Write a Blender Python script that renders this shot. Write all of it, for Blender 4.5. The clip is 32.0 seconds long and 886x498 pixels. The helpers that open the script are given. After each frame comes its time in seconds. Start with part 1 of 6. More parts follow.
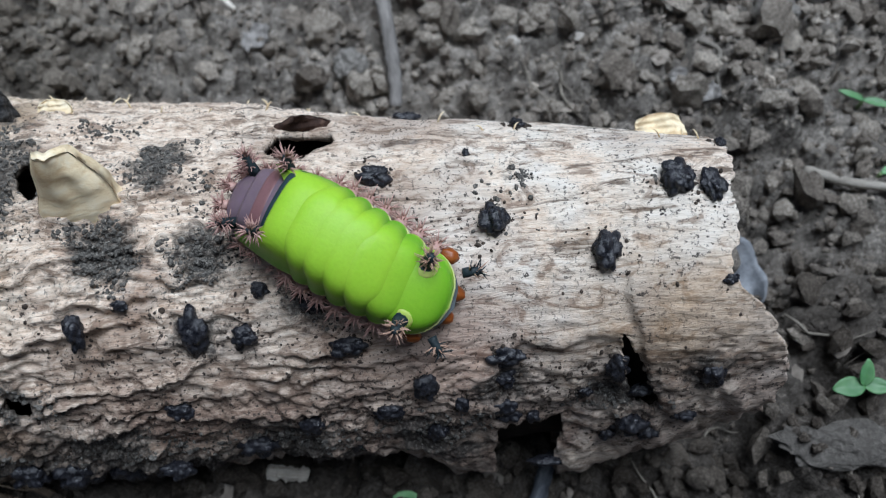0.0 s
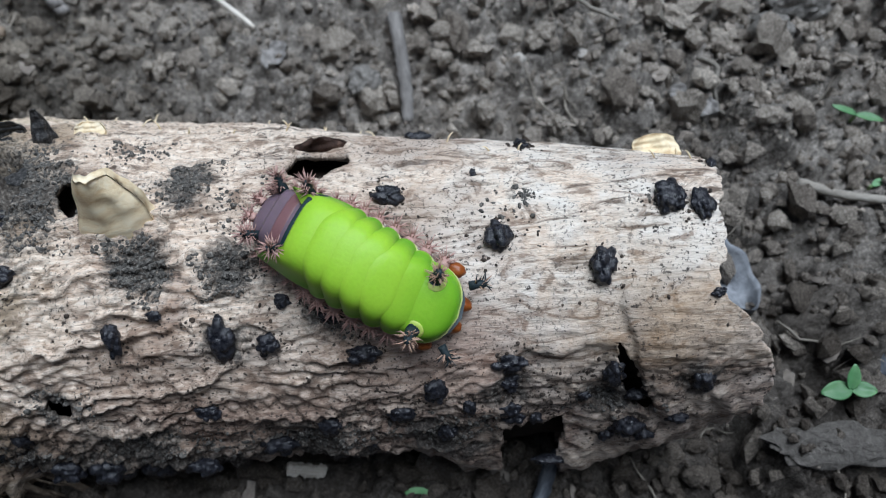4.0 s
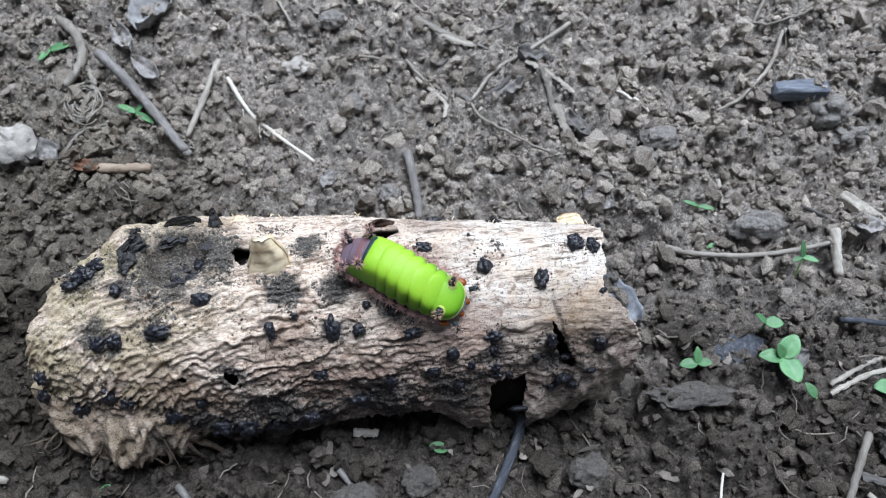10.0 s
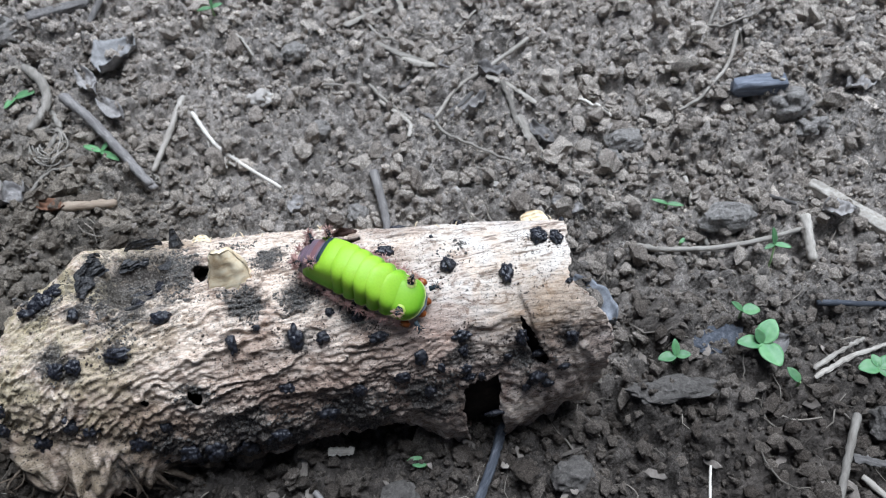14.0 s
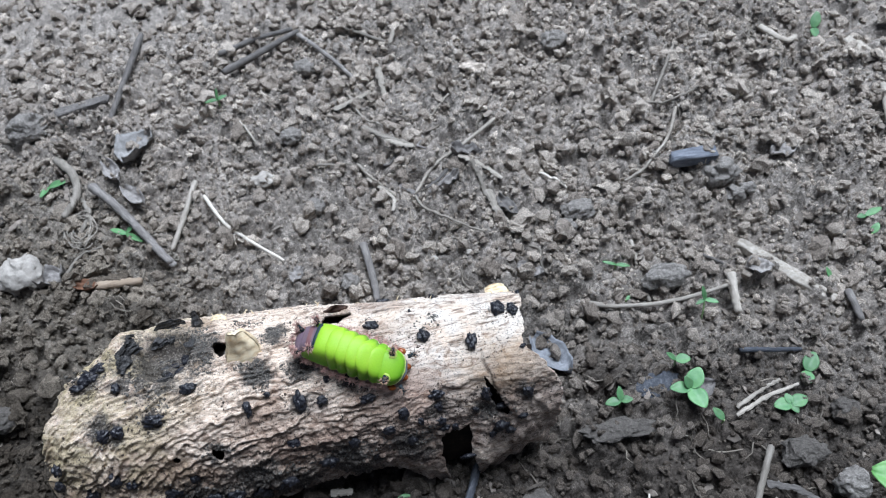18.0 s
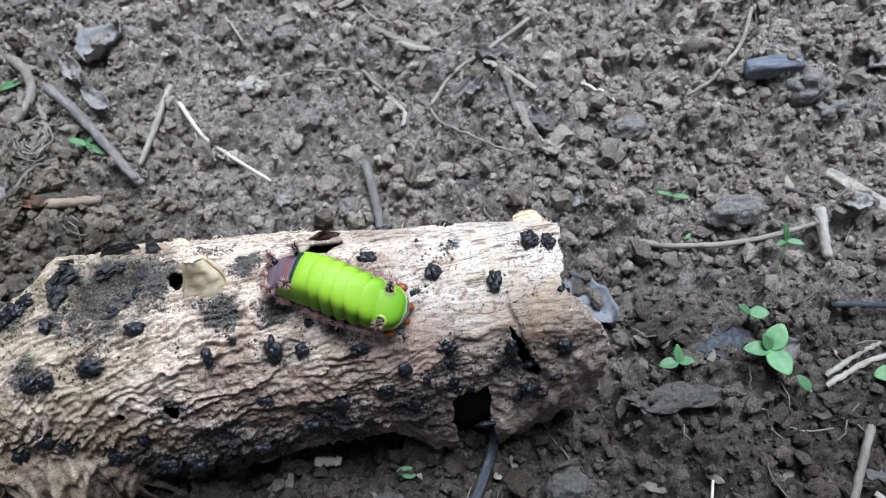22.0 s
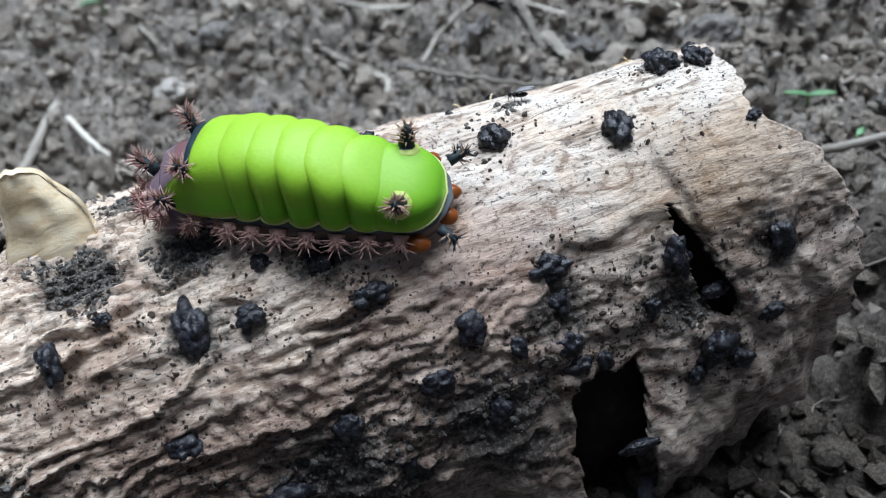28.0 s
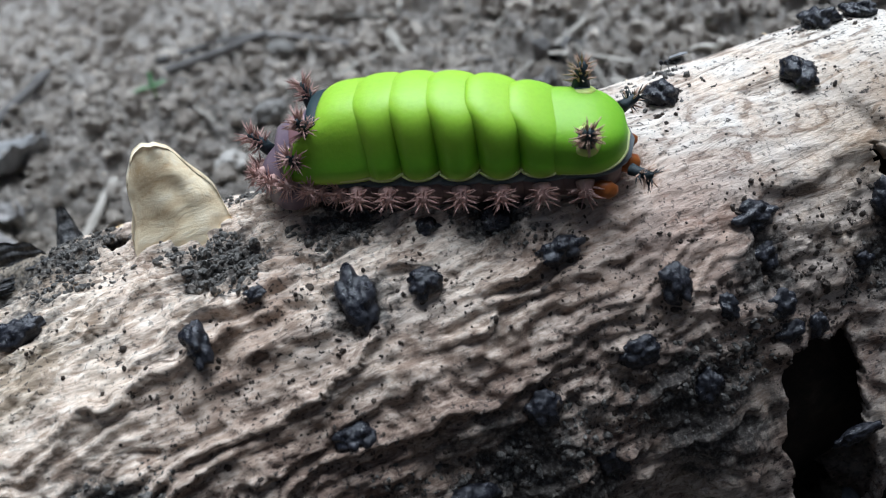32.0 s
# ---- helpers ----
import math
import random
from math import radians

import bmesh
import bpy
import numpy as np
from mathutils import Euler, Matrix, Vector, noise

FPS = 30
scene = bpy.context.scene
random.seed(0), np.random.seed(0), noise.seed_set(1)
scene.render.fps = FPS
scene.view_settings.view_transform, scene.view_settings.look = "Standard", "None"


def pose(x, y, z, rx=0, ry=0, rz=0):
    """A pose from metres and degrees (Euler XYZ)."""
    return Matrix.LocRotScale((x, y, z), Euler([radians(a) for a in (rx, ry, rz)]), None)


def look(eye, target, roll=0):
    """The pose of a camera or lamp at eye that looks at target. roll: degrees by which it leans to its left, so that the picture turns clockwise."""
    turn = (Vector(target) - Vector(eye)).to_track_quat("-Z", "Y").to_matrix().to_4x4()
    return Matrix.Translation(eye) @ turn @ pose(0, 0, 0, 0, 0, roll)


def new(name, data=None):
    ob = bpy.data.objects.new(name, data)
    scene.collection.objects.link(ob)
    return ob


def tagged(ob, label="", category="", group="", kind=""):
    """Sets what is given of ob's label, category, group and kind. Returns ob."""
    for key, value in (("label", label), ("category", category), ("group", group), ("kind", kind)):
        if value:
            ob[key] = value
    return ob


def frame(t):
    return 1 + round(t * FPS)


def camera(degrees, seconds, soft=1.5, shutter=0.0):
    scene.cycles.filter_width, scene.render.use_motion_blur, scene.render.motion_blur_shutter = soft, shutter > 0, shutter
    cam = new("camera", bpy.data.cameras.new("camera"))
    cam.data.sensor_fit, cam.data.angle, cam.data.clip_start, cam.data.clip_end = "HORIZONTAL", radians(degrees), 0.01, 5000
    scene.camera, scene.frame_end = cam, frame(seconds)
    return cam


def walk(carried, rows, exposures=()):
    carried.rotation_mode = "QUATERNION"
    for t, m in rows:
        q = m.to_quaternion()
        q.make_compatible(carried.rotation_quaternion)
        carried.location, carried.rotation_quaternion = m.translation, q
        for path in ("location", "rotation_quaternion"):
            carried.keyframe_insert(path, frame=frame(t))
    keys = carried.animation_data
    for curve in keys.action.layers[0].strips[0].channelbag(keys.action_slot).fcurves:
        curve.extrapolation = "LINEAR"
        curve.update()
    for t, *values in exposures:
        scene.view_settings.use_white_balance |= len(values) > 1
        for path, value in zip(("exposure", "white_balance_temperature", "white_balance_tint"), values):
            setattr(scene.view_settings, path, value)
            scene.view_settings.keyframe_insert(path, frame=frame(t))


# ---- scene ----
cam = camera(61.22, 32.0, soft=1.1)
PATH = [
    (0, (0.00764, 0.00483, 0.09502), (0.00467, 0.04405, 0.00308), -7.51),
    (0.5, (0.00765, 0.00450, 0.09680), (0.00420, 0.04336, 0.00473), -8.09),
    (1, (0.00851, 0.00306, 0.10162), (0.00418, 0.04244, 0.00980), -9.21),
    (1.5, (0.00880, 0.00318, 0.10262), (0.00460, 0.04186, 0.01050), -9.17),
    (2, (0.00865, 0.00419, 0.10063), (0.00449, 0.04254, 0.00838), -9.33),
    (2.5, (0.00832, 0.00472, 0.09991), (0.00416, 0.04313, 0.00767), -9.26),
    (3, (0.00839, 0.00463, 0.10121), (0.00391, 0.04357, 0.00921), -9.49),
    (3.5, (0.00827, 0.00446, 0.10098), (0.00366, 0.04324, 0.00893), -9.80),
    (5.5, (0.00854, 0.00408, 0.10221), (0.00425, 0.04356, 0.01043), -9.23),
    (6, (0.00883, 0.00399, 0.10290), (0.00428, 0.04369, 0.01123), -9.31),
    (6.5, (0.00874, 0.00247, 0.10395), (0.00356, 0.04236, 0.01240), -10.21),
    (7, (0.00866, -0.00193, 0.11587), (0.00533, 0.04068, 0.02546), -7.62),
    (7.5, (0.00763, -0.00978, 0.12737), (0.00452, 0.03398, 0.03751), -7.08),
    (8, (0.00331, -0.01681, 0.13876), (0.00051, 0.02744, 0.04912), -6.75),
    (8.5, (0.00175, -0.02010, 0.14390), (0.00005, 0.02558, 0.05496), -5.74),
    (9, (0.00209, -0.02676, 0.14849), (0.00096, 0.02200, 0.06119), -5.63),
    (9.5, (0.00170, -0.03250, 0.15175), (0.00182, 0.02031, 0.06683), -5.13),
    (10, (0.00104, -0.03848, 0.15219), (0.00234, 0.01553, 0.06804), -4.18),
    (10.5, (0.00111, -0.04497, 0.15372), (0.00345, 0.01224, 0.07174), -4.44),
    (11, (0.00355, -0.04919, 0.14953), (0.00569, 0.01075, 0.06952), -6.59),
    (11.5, (0.00352, -0.05140, 0.14620), (0.00558, 0.01113, 0.06818), -8.27),
    (12, (0.00523, -0.05131, 0.14508), (0.00653, 0.01392, 0.06930), -9.43),
    (12.5, (0.00536, -0.05044, 0.14570), (0.00778, 0.01305, 0.06848), -8.30),
    (13, (0.00595, -0.04975, 0.14416), (0.00827, 0.01279, 0.06616), -8.38),
    (13.5, (0.00594, -0.04692, 0.14227), (0.00887, 0.01393, 0.06296), -7.05),
    (14, (0.00655, -0.04679, 0.14376), (0.00907, 0.01342, 0.06396), -7.08),
    (14.5, (0.00683, -0.04661, 0.14424), (0.00938, 0.01256, 0.06367), -6.76),
    (16.5, (0.00581, -0.04599, 0.14419), (0.00625, 0.01322, 0.06361), -7.93),
    (17, (0.00581, -0.04765, 0.14837), (0.00687, 0.01329, 0.06910), -7.18),
    (17.5, (0.00561, -0.05262, 0.15518), (0.00651, 0.00970, 0.07698), -8.24),
    (18, (0.01478, -0.05610, 0.17480), (0.01715, 0.00603, 0.09648), -9.49),
    (18.5, (0.00832, -0.06472, 0.18095), (0.00919, -0.00478, 0.10090), -9.92),
    (19, (0.00559, -0.07137, 0.18822), (0.00726, -0.01198, 0.10778), -8.14),
    (19.5, (0.00313, -0.07149, 0.18685), (0.00456, -0.01237, 0.10621), -7.07),
    (20, (0.00364, -0.06927, 0.17912), (0.00425, -0.01198, 0.09715), -8.15),
    (20.5, (0.00671, -0.05939, 0.17196), (0.00776, -0.00251, 0.08972), -7.68),
    (21, (0.00611, -0.05332, 0.16302), (0.00603, 0.00277, 0.08023), -8.12),
    (21.5, (0.01060, -0.04185, 0.15315), (0.00935, 0.01542, 0.07118), -9.30),
    (22, (0.01440, -0.03753, 0.14084), (0.01333, 0.01966, 0.05881), -10.36),
    (22.5, (0.01187, -0.02504, 0.12757), (0.01044, 0.03036, 0.04434), -10.07),
    (23, (0.00769, -0.01775, 0.11728), (0.00632, 0.03588, 0.03289), -9.48),
    (23.5, (0.00907, -0.01559, 0.11228), (0.01031, 0.03748, 0.02753), -6.67),
    (24, (0.00632, -0.01420, 0.10058), (0.00704, 0.03844, 0.01556), -6.60),
    (24.5, (0.00304, -0.00716, 0.09341), (0.00364, 0.04692, 0.00929), -6.93),
    (25, (0.00219, -0.00620, 0.09168), (0.00197, 0.04742, 0.00727), -8.00),
    (25.5, (0.00120, -0.00464, 0.08778), (0.00123, 0.04556, 0.00129), -8.02),
    (27.5, (-0.00232, -0.02280, 0.07351), (0.00493, 0.05236, 0.00795), -12.87),
    (28, (-0.00226, -0.02038, 0.06853), (0.00553, 0.05378, 0.00189), -13.53),
    (28.5, (-0.00382, -0.02217, 0.06539), (0.00442, 0.05356, 0.00060), -14.63),
    (29, (-0.00640, -0.02491, 0.06855), (0.00426, 0.05631, 0.01120), -14.66),
    (29.5, (-0.00976, -0.02422, 0.06657), (0.00221, 0.05618, 0.00833), -14.17),
    (30, (-0.01006, -0.02070, 0.06470), (0.00211, 0.05919, 0.00580), -15.18),
    (30.5, (-0.01047, -0.02270, 0.06089), (0.00254, 0.06088, 0.00756), -16.48),
    (31, (-0.01272, -0.02076, 0.06833), (0.00383, 0.06428, 0.01839), -15.72),
    (31.5, (-0.01240, -0.01866, 0.06081), (0.00453, 0.06383, 0.00688), -13.32),
    (32, (-0.01981, -0.01852, 0.05639), (-0.00610, 0.06511, 0.00330), -14.33),
]
# the phone lifts its exposure as it draws back
EXPOSURES = [(0, -0.42, 5480, 6.5), (6.5, -0.4, 5480, 6.5), (8, -0.02, 5480, 7.5), (9.5, 0.07, 5480, 8.5), (12, 0.15, 5480, 9), (13, 0.08, 5480, 9), (17, 0.13, 5480, 9), (18, 0.08, 5480, 9), (19, 0.16, 5480, 9), (20, 0.22, 5480, 9), (21.5, 0.12, 5480, 9), (23, -0.06, 5450, 9), (24, -0.12, 5450, 8.5), (25.5, -0.24, 5450, 7), (27.5, 0.08, 5450, 6.5), (32, 0.08, 5450, 6.5)]
walk(cam, [(t, look(eye, target, roll)) for t, eye, target, roll in PATH], EXPOSURES)

# ---- world and light ----
world = bpy.data.worlds.new("overcast_sky")
scene.world = world
world.use_nodes = True
wn = world.node_tree.nodes
sky = wn.new("ShaderNodeTexSky")
sky.sky_type, sky.sun_disc = "NISHITA", False
sky.sun_elevation, sky.sun_rotation = radians(71), radians(42)
sky.air_density, sky.dust_density = 1.0, 6.0
haze = wn.new("ShaderNodeHueSaturation")
haze.inputs["Saturation"].default_value = 0.6
world.node_tree.links.new(sky.outputs["Color"], haze.inputs["Color"])
world.node_tree.links.new(haze.outputs["Color"], wn["Background"].inputs["Color"])
wn["Background"].inputs["Strength"].default_value = 0.027
sun = new("sun", bpy.data.lights.new("sun", "SUN"))
sun.data.energy, sun.data.angle, sun.data.color = 5.1, radians(44), (1.0, 0.985, 0.965)
sun.matrix_world = look((0.095, 0.1, 0.39), (0, 0, 0))
scene.view_settings.exposure = 0.0

CM = 0.01


# ---- material helpers ----
def graph(name, rough=0.8, spec=0.3):
    m = bpy.data.materials.new(name)
    m.use_nodes = True
    nt = m.node_tree
    b = nt.nodes["Principled BSDF"]
    b.inputs["Roughness"].default_value = rough
    b.inputs["Specular IOR Level"].default_value = spec
    return m, nt, b


def coords(nt, scale=(1, 1, 1)):
    c = nt.nodes.new("ShaderNodeTexCoord")
    mp = nt.nodes.new("ShaderNodeMapping")
    mp.inputs["Scale"].default_value = scale
    nt.links.new(c.outputs["Object"], mp.inputs["Vector"])
    return mp.outputs["Vector"]


def noise_node(nt, vec, scale, detail=4, rough=0.6, warp=0.0):
    n = nt.nodes.new("ShaderNodeTexNoise")
    n.inputs["Scale"].default_value = scale
    n.inputs["Detail"].default_value = detail
    n.inputs["Roughness"].default_value = rough
    n.inputs["Distortion"].default_value = warp
    nt.links.new(vec, n.inputs["Vector"])
    return n.outputs["Fac"]


def ramp(nt, fac, stops):
    r = nt.nodes.new("ShaderNodeValToRGB")
    e = r.color_ramp.elements
    while len(e) < len(stops):
        e.new(0.5)
    for el, (p, c) in zip(e, stops):
        el.position = p
        el.color = (*c, 1) if len(c) == 3 else c
    nt.links.new(fac, r.inputs["Fac"])
    return r.outputs["Color"]


def grey(v):
    return (v, v, v)


def mix(nt, fac, a, b, mode="MIX"):
    n = nt.nodes.new("ShaderNodeMix")
    n.data_type, n.blend_type = "RGBA", mode
    for sock, val in ((n.inputs[0], fac), (n.inputs[6], a), (n.inputs[7], b)):
        if isinstance(val, (int, float)):
            sock.default_value = val
        elif isinstance(val, tuple):
            sock.default_value = (*val, 1)
        else:
            nt.links.new(val, sock)
    return n.outputs[2]


def bump(nt, b, height, strength, dist):
    n = nt.nodes.new("ShaderNodeBump")
    n.inputs["Strength"].default_value = strength
    n.inputs["Distance"].default_value = dist
    nt.links.new(height, n.inputs["Height"])
    nt.links.new(n.outputs["Normal"], b.inputs["Normal"])


def per_object(nt):
    return nt.nodes.new("ShaderNodeObjectInfo").outputs["Random"]


def per_island(nt):
    return nt.nodes.new("ShaderNodeNewGeometry").outputs["Random Per Island"]


def mottled(name, dark, mid, light, scale=300, rough=0.85, spec=0.25, stretch=(1, 1, 1), bumps=0.5, dist=0.0004, island=False, obj=False):
    """A grained surface in three tones, with a fine and a coarse scale."""
    m, nt, b = graph(name, rough, spec)
    v = coords(nt, stretch)
    big = noise_node(nt, v, scale * 0.22, 3, 0.55)
    fine = noise_node(nt, v, scale, 6, 0.7, 0.3)
    c = ramp(nt, fine, [(0.3, dark), (0.5, mid), (0.72, light)])
    c = mix(nt, ramp(nt, big, [(0.35, grey(0)), (0.65, grey(0.55))]), c, tuple(0.6 * x for x in mid))
    if island or obj:
        tone = ramp(nt, per_island(nt) if island else per_object(nt), [(0, grey(0.6)), (0.6, grey(1.0)), (1, grey(1.35))])
        c = mix(nt, 1.0, c, tone, "MULTIPLY")
    nt.links.new(c, b.inputs["Base Color"])
    bump(nt, b, fine, bumps, dist)
    return m


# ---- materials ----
def damp_and_shade(nt, v):
    """Damp dug soil round the log and left, part painted shade in front, dry pale soil beyond, in ragged patches."""
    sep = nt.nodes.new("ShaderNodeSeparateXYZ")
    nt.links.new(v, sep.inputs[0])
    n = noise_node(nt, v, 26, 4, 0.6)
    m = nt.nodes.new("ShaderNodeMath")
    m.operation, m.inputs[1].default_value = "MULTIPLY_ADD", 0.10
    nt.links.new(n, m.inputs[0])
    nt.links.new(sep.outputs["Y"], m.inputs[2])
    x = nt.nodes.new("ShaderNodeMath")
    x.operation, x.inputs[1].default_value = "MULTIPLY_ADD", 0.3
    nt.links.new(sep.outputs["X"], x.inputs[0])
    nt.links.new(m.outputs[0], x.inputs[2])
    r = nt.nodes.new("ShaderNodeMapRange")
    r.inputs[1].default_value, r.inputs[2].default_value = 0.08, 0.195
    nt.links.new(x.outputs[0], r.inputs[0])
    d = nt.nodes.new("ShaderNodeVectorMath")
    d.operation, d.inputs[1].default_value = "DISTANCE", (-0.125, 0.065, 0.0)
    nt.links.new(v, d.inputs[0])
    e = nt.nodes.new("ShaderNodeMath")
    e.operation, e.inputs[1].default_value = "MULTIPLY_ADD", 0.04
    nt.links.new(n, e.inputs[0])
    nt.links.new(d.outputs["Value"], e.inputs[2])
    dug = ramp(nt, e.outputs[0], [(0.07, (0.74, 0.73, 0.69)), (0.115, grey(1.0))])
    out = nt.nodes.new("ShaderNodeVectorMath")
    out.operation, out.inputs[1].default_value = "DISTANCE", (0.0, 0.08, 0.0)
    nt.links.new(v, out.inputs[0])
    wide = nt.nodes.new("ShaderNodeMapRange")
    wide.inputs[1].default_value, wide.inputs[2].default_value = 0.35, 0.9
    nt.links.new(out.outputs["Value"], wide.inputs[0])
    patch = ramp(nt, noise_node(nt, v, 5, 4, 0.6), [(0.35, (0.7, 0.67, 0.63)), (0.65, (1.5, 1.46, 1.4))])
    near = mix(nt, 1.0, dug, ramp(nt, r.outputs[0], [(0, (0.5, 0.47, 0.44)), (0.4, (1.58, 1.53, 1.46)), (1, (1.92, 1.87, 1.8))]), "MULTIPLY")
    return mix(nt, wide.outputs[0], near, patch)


def soil_material():
    m, nt, b = graph("soil", 0.97, 0.06)
    v = coords(nt)
    fine = noise_node(nt, v, 2200, 6, 0.8)
    mid = noise_node(nt, v, 420, 5, 0.65)
    big = noise_node(nt, v, 22, 3, 0.5)
    c = ramp(nt, fine, [(0.36, (0.065, 0.06, 0.055)), (0.5, (0.17, 0.159, 0.148)), (0.66, (0.38, 0.36, 0.338))])
    c = mix(nt, ramp(nt, mid, [(0.35, grey(0)), (0.7, grey(0.6))]), c, (0.13, 0.122, 0.114))
    c = mix(nt, ramp(nt, big, [(0.42, grey(0)), (0.62, grey(0.5))]), c, (0.2, 0.183, 0.167))
    c = mix(nt, 1.0, c, damp_and_shade(nt, v), "MULTIPLY")
    # grains: crumbs of differing tone, rounded in the relief
    warp = nt.nodes.new("ShaderNodeVectorMath")
    warp.operation = "MULTIPLY_ADD"
    warp.inputs[1].default_value = (0.0022, 0.0022, 0.0022)
    nt.links.new(mid, warp.inputs[0])
    nt.links.new(v, warp.inputs[2])
    heights = []
    for scale in (330, 900):
        cell = nt.nodes.new("ShaderNodeTexVoronoi")
        cell.inputs["Scale"].default_value = scale
        nt.links.new(warp.outputs[0], cell.inputs["Vector"])
        tone = nt.nodes.new("ShaderNodeSeparateXYZ")
        nt.links.new(cell.outputs["Color"], tone.inputs[0])
        c = mix(nt, 1.0, c, ramp(nt, tone.outputs["X"], [(0, grey(0.75)), (0.6, grey(1.0)), (1, grey(1.25))]), "MULTIPLY")
        heights.append(ramp(nt, cell.outputs["Distance"], [(0.0, grey(1)), (0.7, grey(0))]))
    nt.links.new(c, b.inputs["Base Color"])
    bump(nt, b, mix(nt, 0.5, mix(nt, 0.4, fine, mid), mix(nt, 0.45, heights[0], heights[1])), 1.0, 0.0016)
    return m


def clod_material():
    m, nt, b = graph("soil_clod", 0.97, 0.06)
    v = coords(nt)
    fine = noise_node(nt, v, 2600, 6, 0.8)
    mid = noise_node(nt, v, 600, 4, 0.65)
    c = ramp(nt, fine, [(0.34, (0.105, 0.097, 0.09)), (0.5, (0.21, 0.197, 0.184)), (0.67, (0.42, 0.4, 0.375))])
    tone = ramp(nt, per_island(nt), [(0, (0.66, 0.625, 0.59)), (0.45, (1.02, 0.985, 0.945)), (0.9, (1.28, 1.25, 1.2)), (1, (1.7, 1.65, 1.58))])
    c = mix(nt, 1.0, c, tone, "MULTIPLY")
    c = mix(nt, 1.0, c, damp_and_shade(nt, v), "MULTIPLY")
    nt.links.new(c, b.inputs["Base Color"])
    bump(nt, b, mix(nt, 0.5, fine, mid), 1.0, 0.0014)
    return m


# the last five centres darken the bark along the log's foot
SOOT_AND_FOOT = [
    (-0.0287, 0.0352, 0.028, 0.0048), (-0.0185, 0.0341, 0.0281, 0.0042), (-0.0242, 0.0451, 0.0282, 0.0042),
    (-0.0415, 0.045, 0.0282, 0.0065), (-0.0508, 0.0448, 0.0232, 0.0145), (-0.0605, 0.0395, 0.0279, 0.0035),
    (-0.0682, 0.042, 0.0278, 0.005), (-0.0655, 0.0315, 0.0245, 0.004), (-0.0075, 0.0295, 0.0269, 0.0034),
    (-0.019, 0.0273, 0.025, 0.0036), (0.0106, 0.0216, 0.0201, 0.0036), (0.002, 0.0191, 0.0129, 0.006),
    (-0.012, 0.0186, 0.0118, 0.007), (-0.033, 0.0187, 0.0103, 0.0075), (-0.0531, 0.0305, 0.0247, 0.0034),
    (0.023, 0.021, 0.0169, 0.005), (-0.04, 0.0225, 0.0183, 0.0036), (-0.063, 0.0297, 0.0233, 0.004),
    (0.031, 0.0224, 0.0201, 0.0036), (-0.048, 0.0193, 0.0082, 0.006), (-0.042, 0.0187, 0.0037, 0.0085),
    (-0.026, 0.0183, 0.0047, 0.0085), (-0.01, 0.0184, 0.0067, 0.008), (0.004, 0.0191, 0.0087, 0.006),
    (-0.058, 0.0199, 0.0029, 0.007),
]


def soot_foot_mask(nt, value):
    r = nt.nodes.new("ShaderNodeMapRange")
    r.inputs[1].default_value, r.inputs[2].default_value = 2.1, 1.6
    r.inputs[3].default_value, r.inputs[4].default_value = 0.0, 0.92
    nt.links.new(value, r.inputs[0])
    return r.outputs[0]


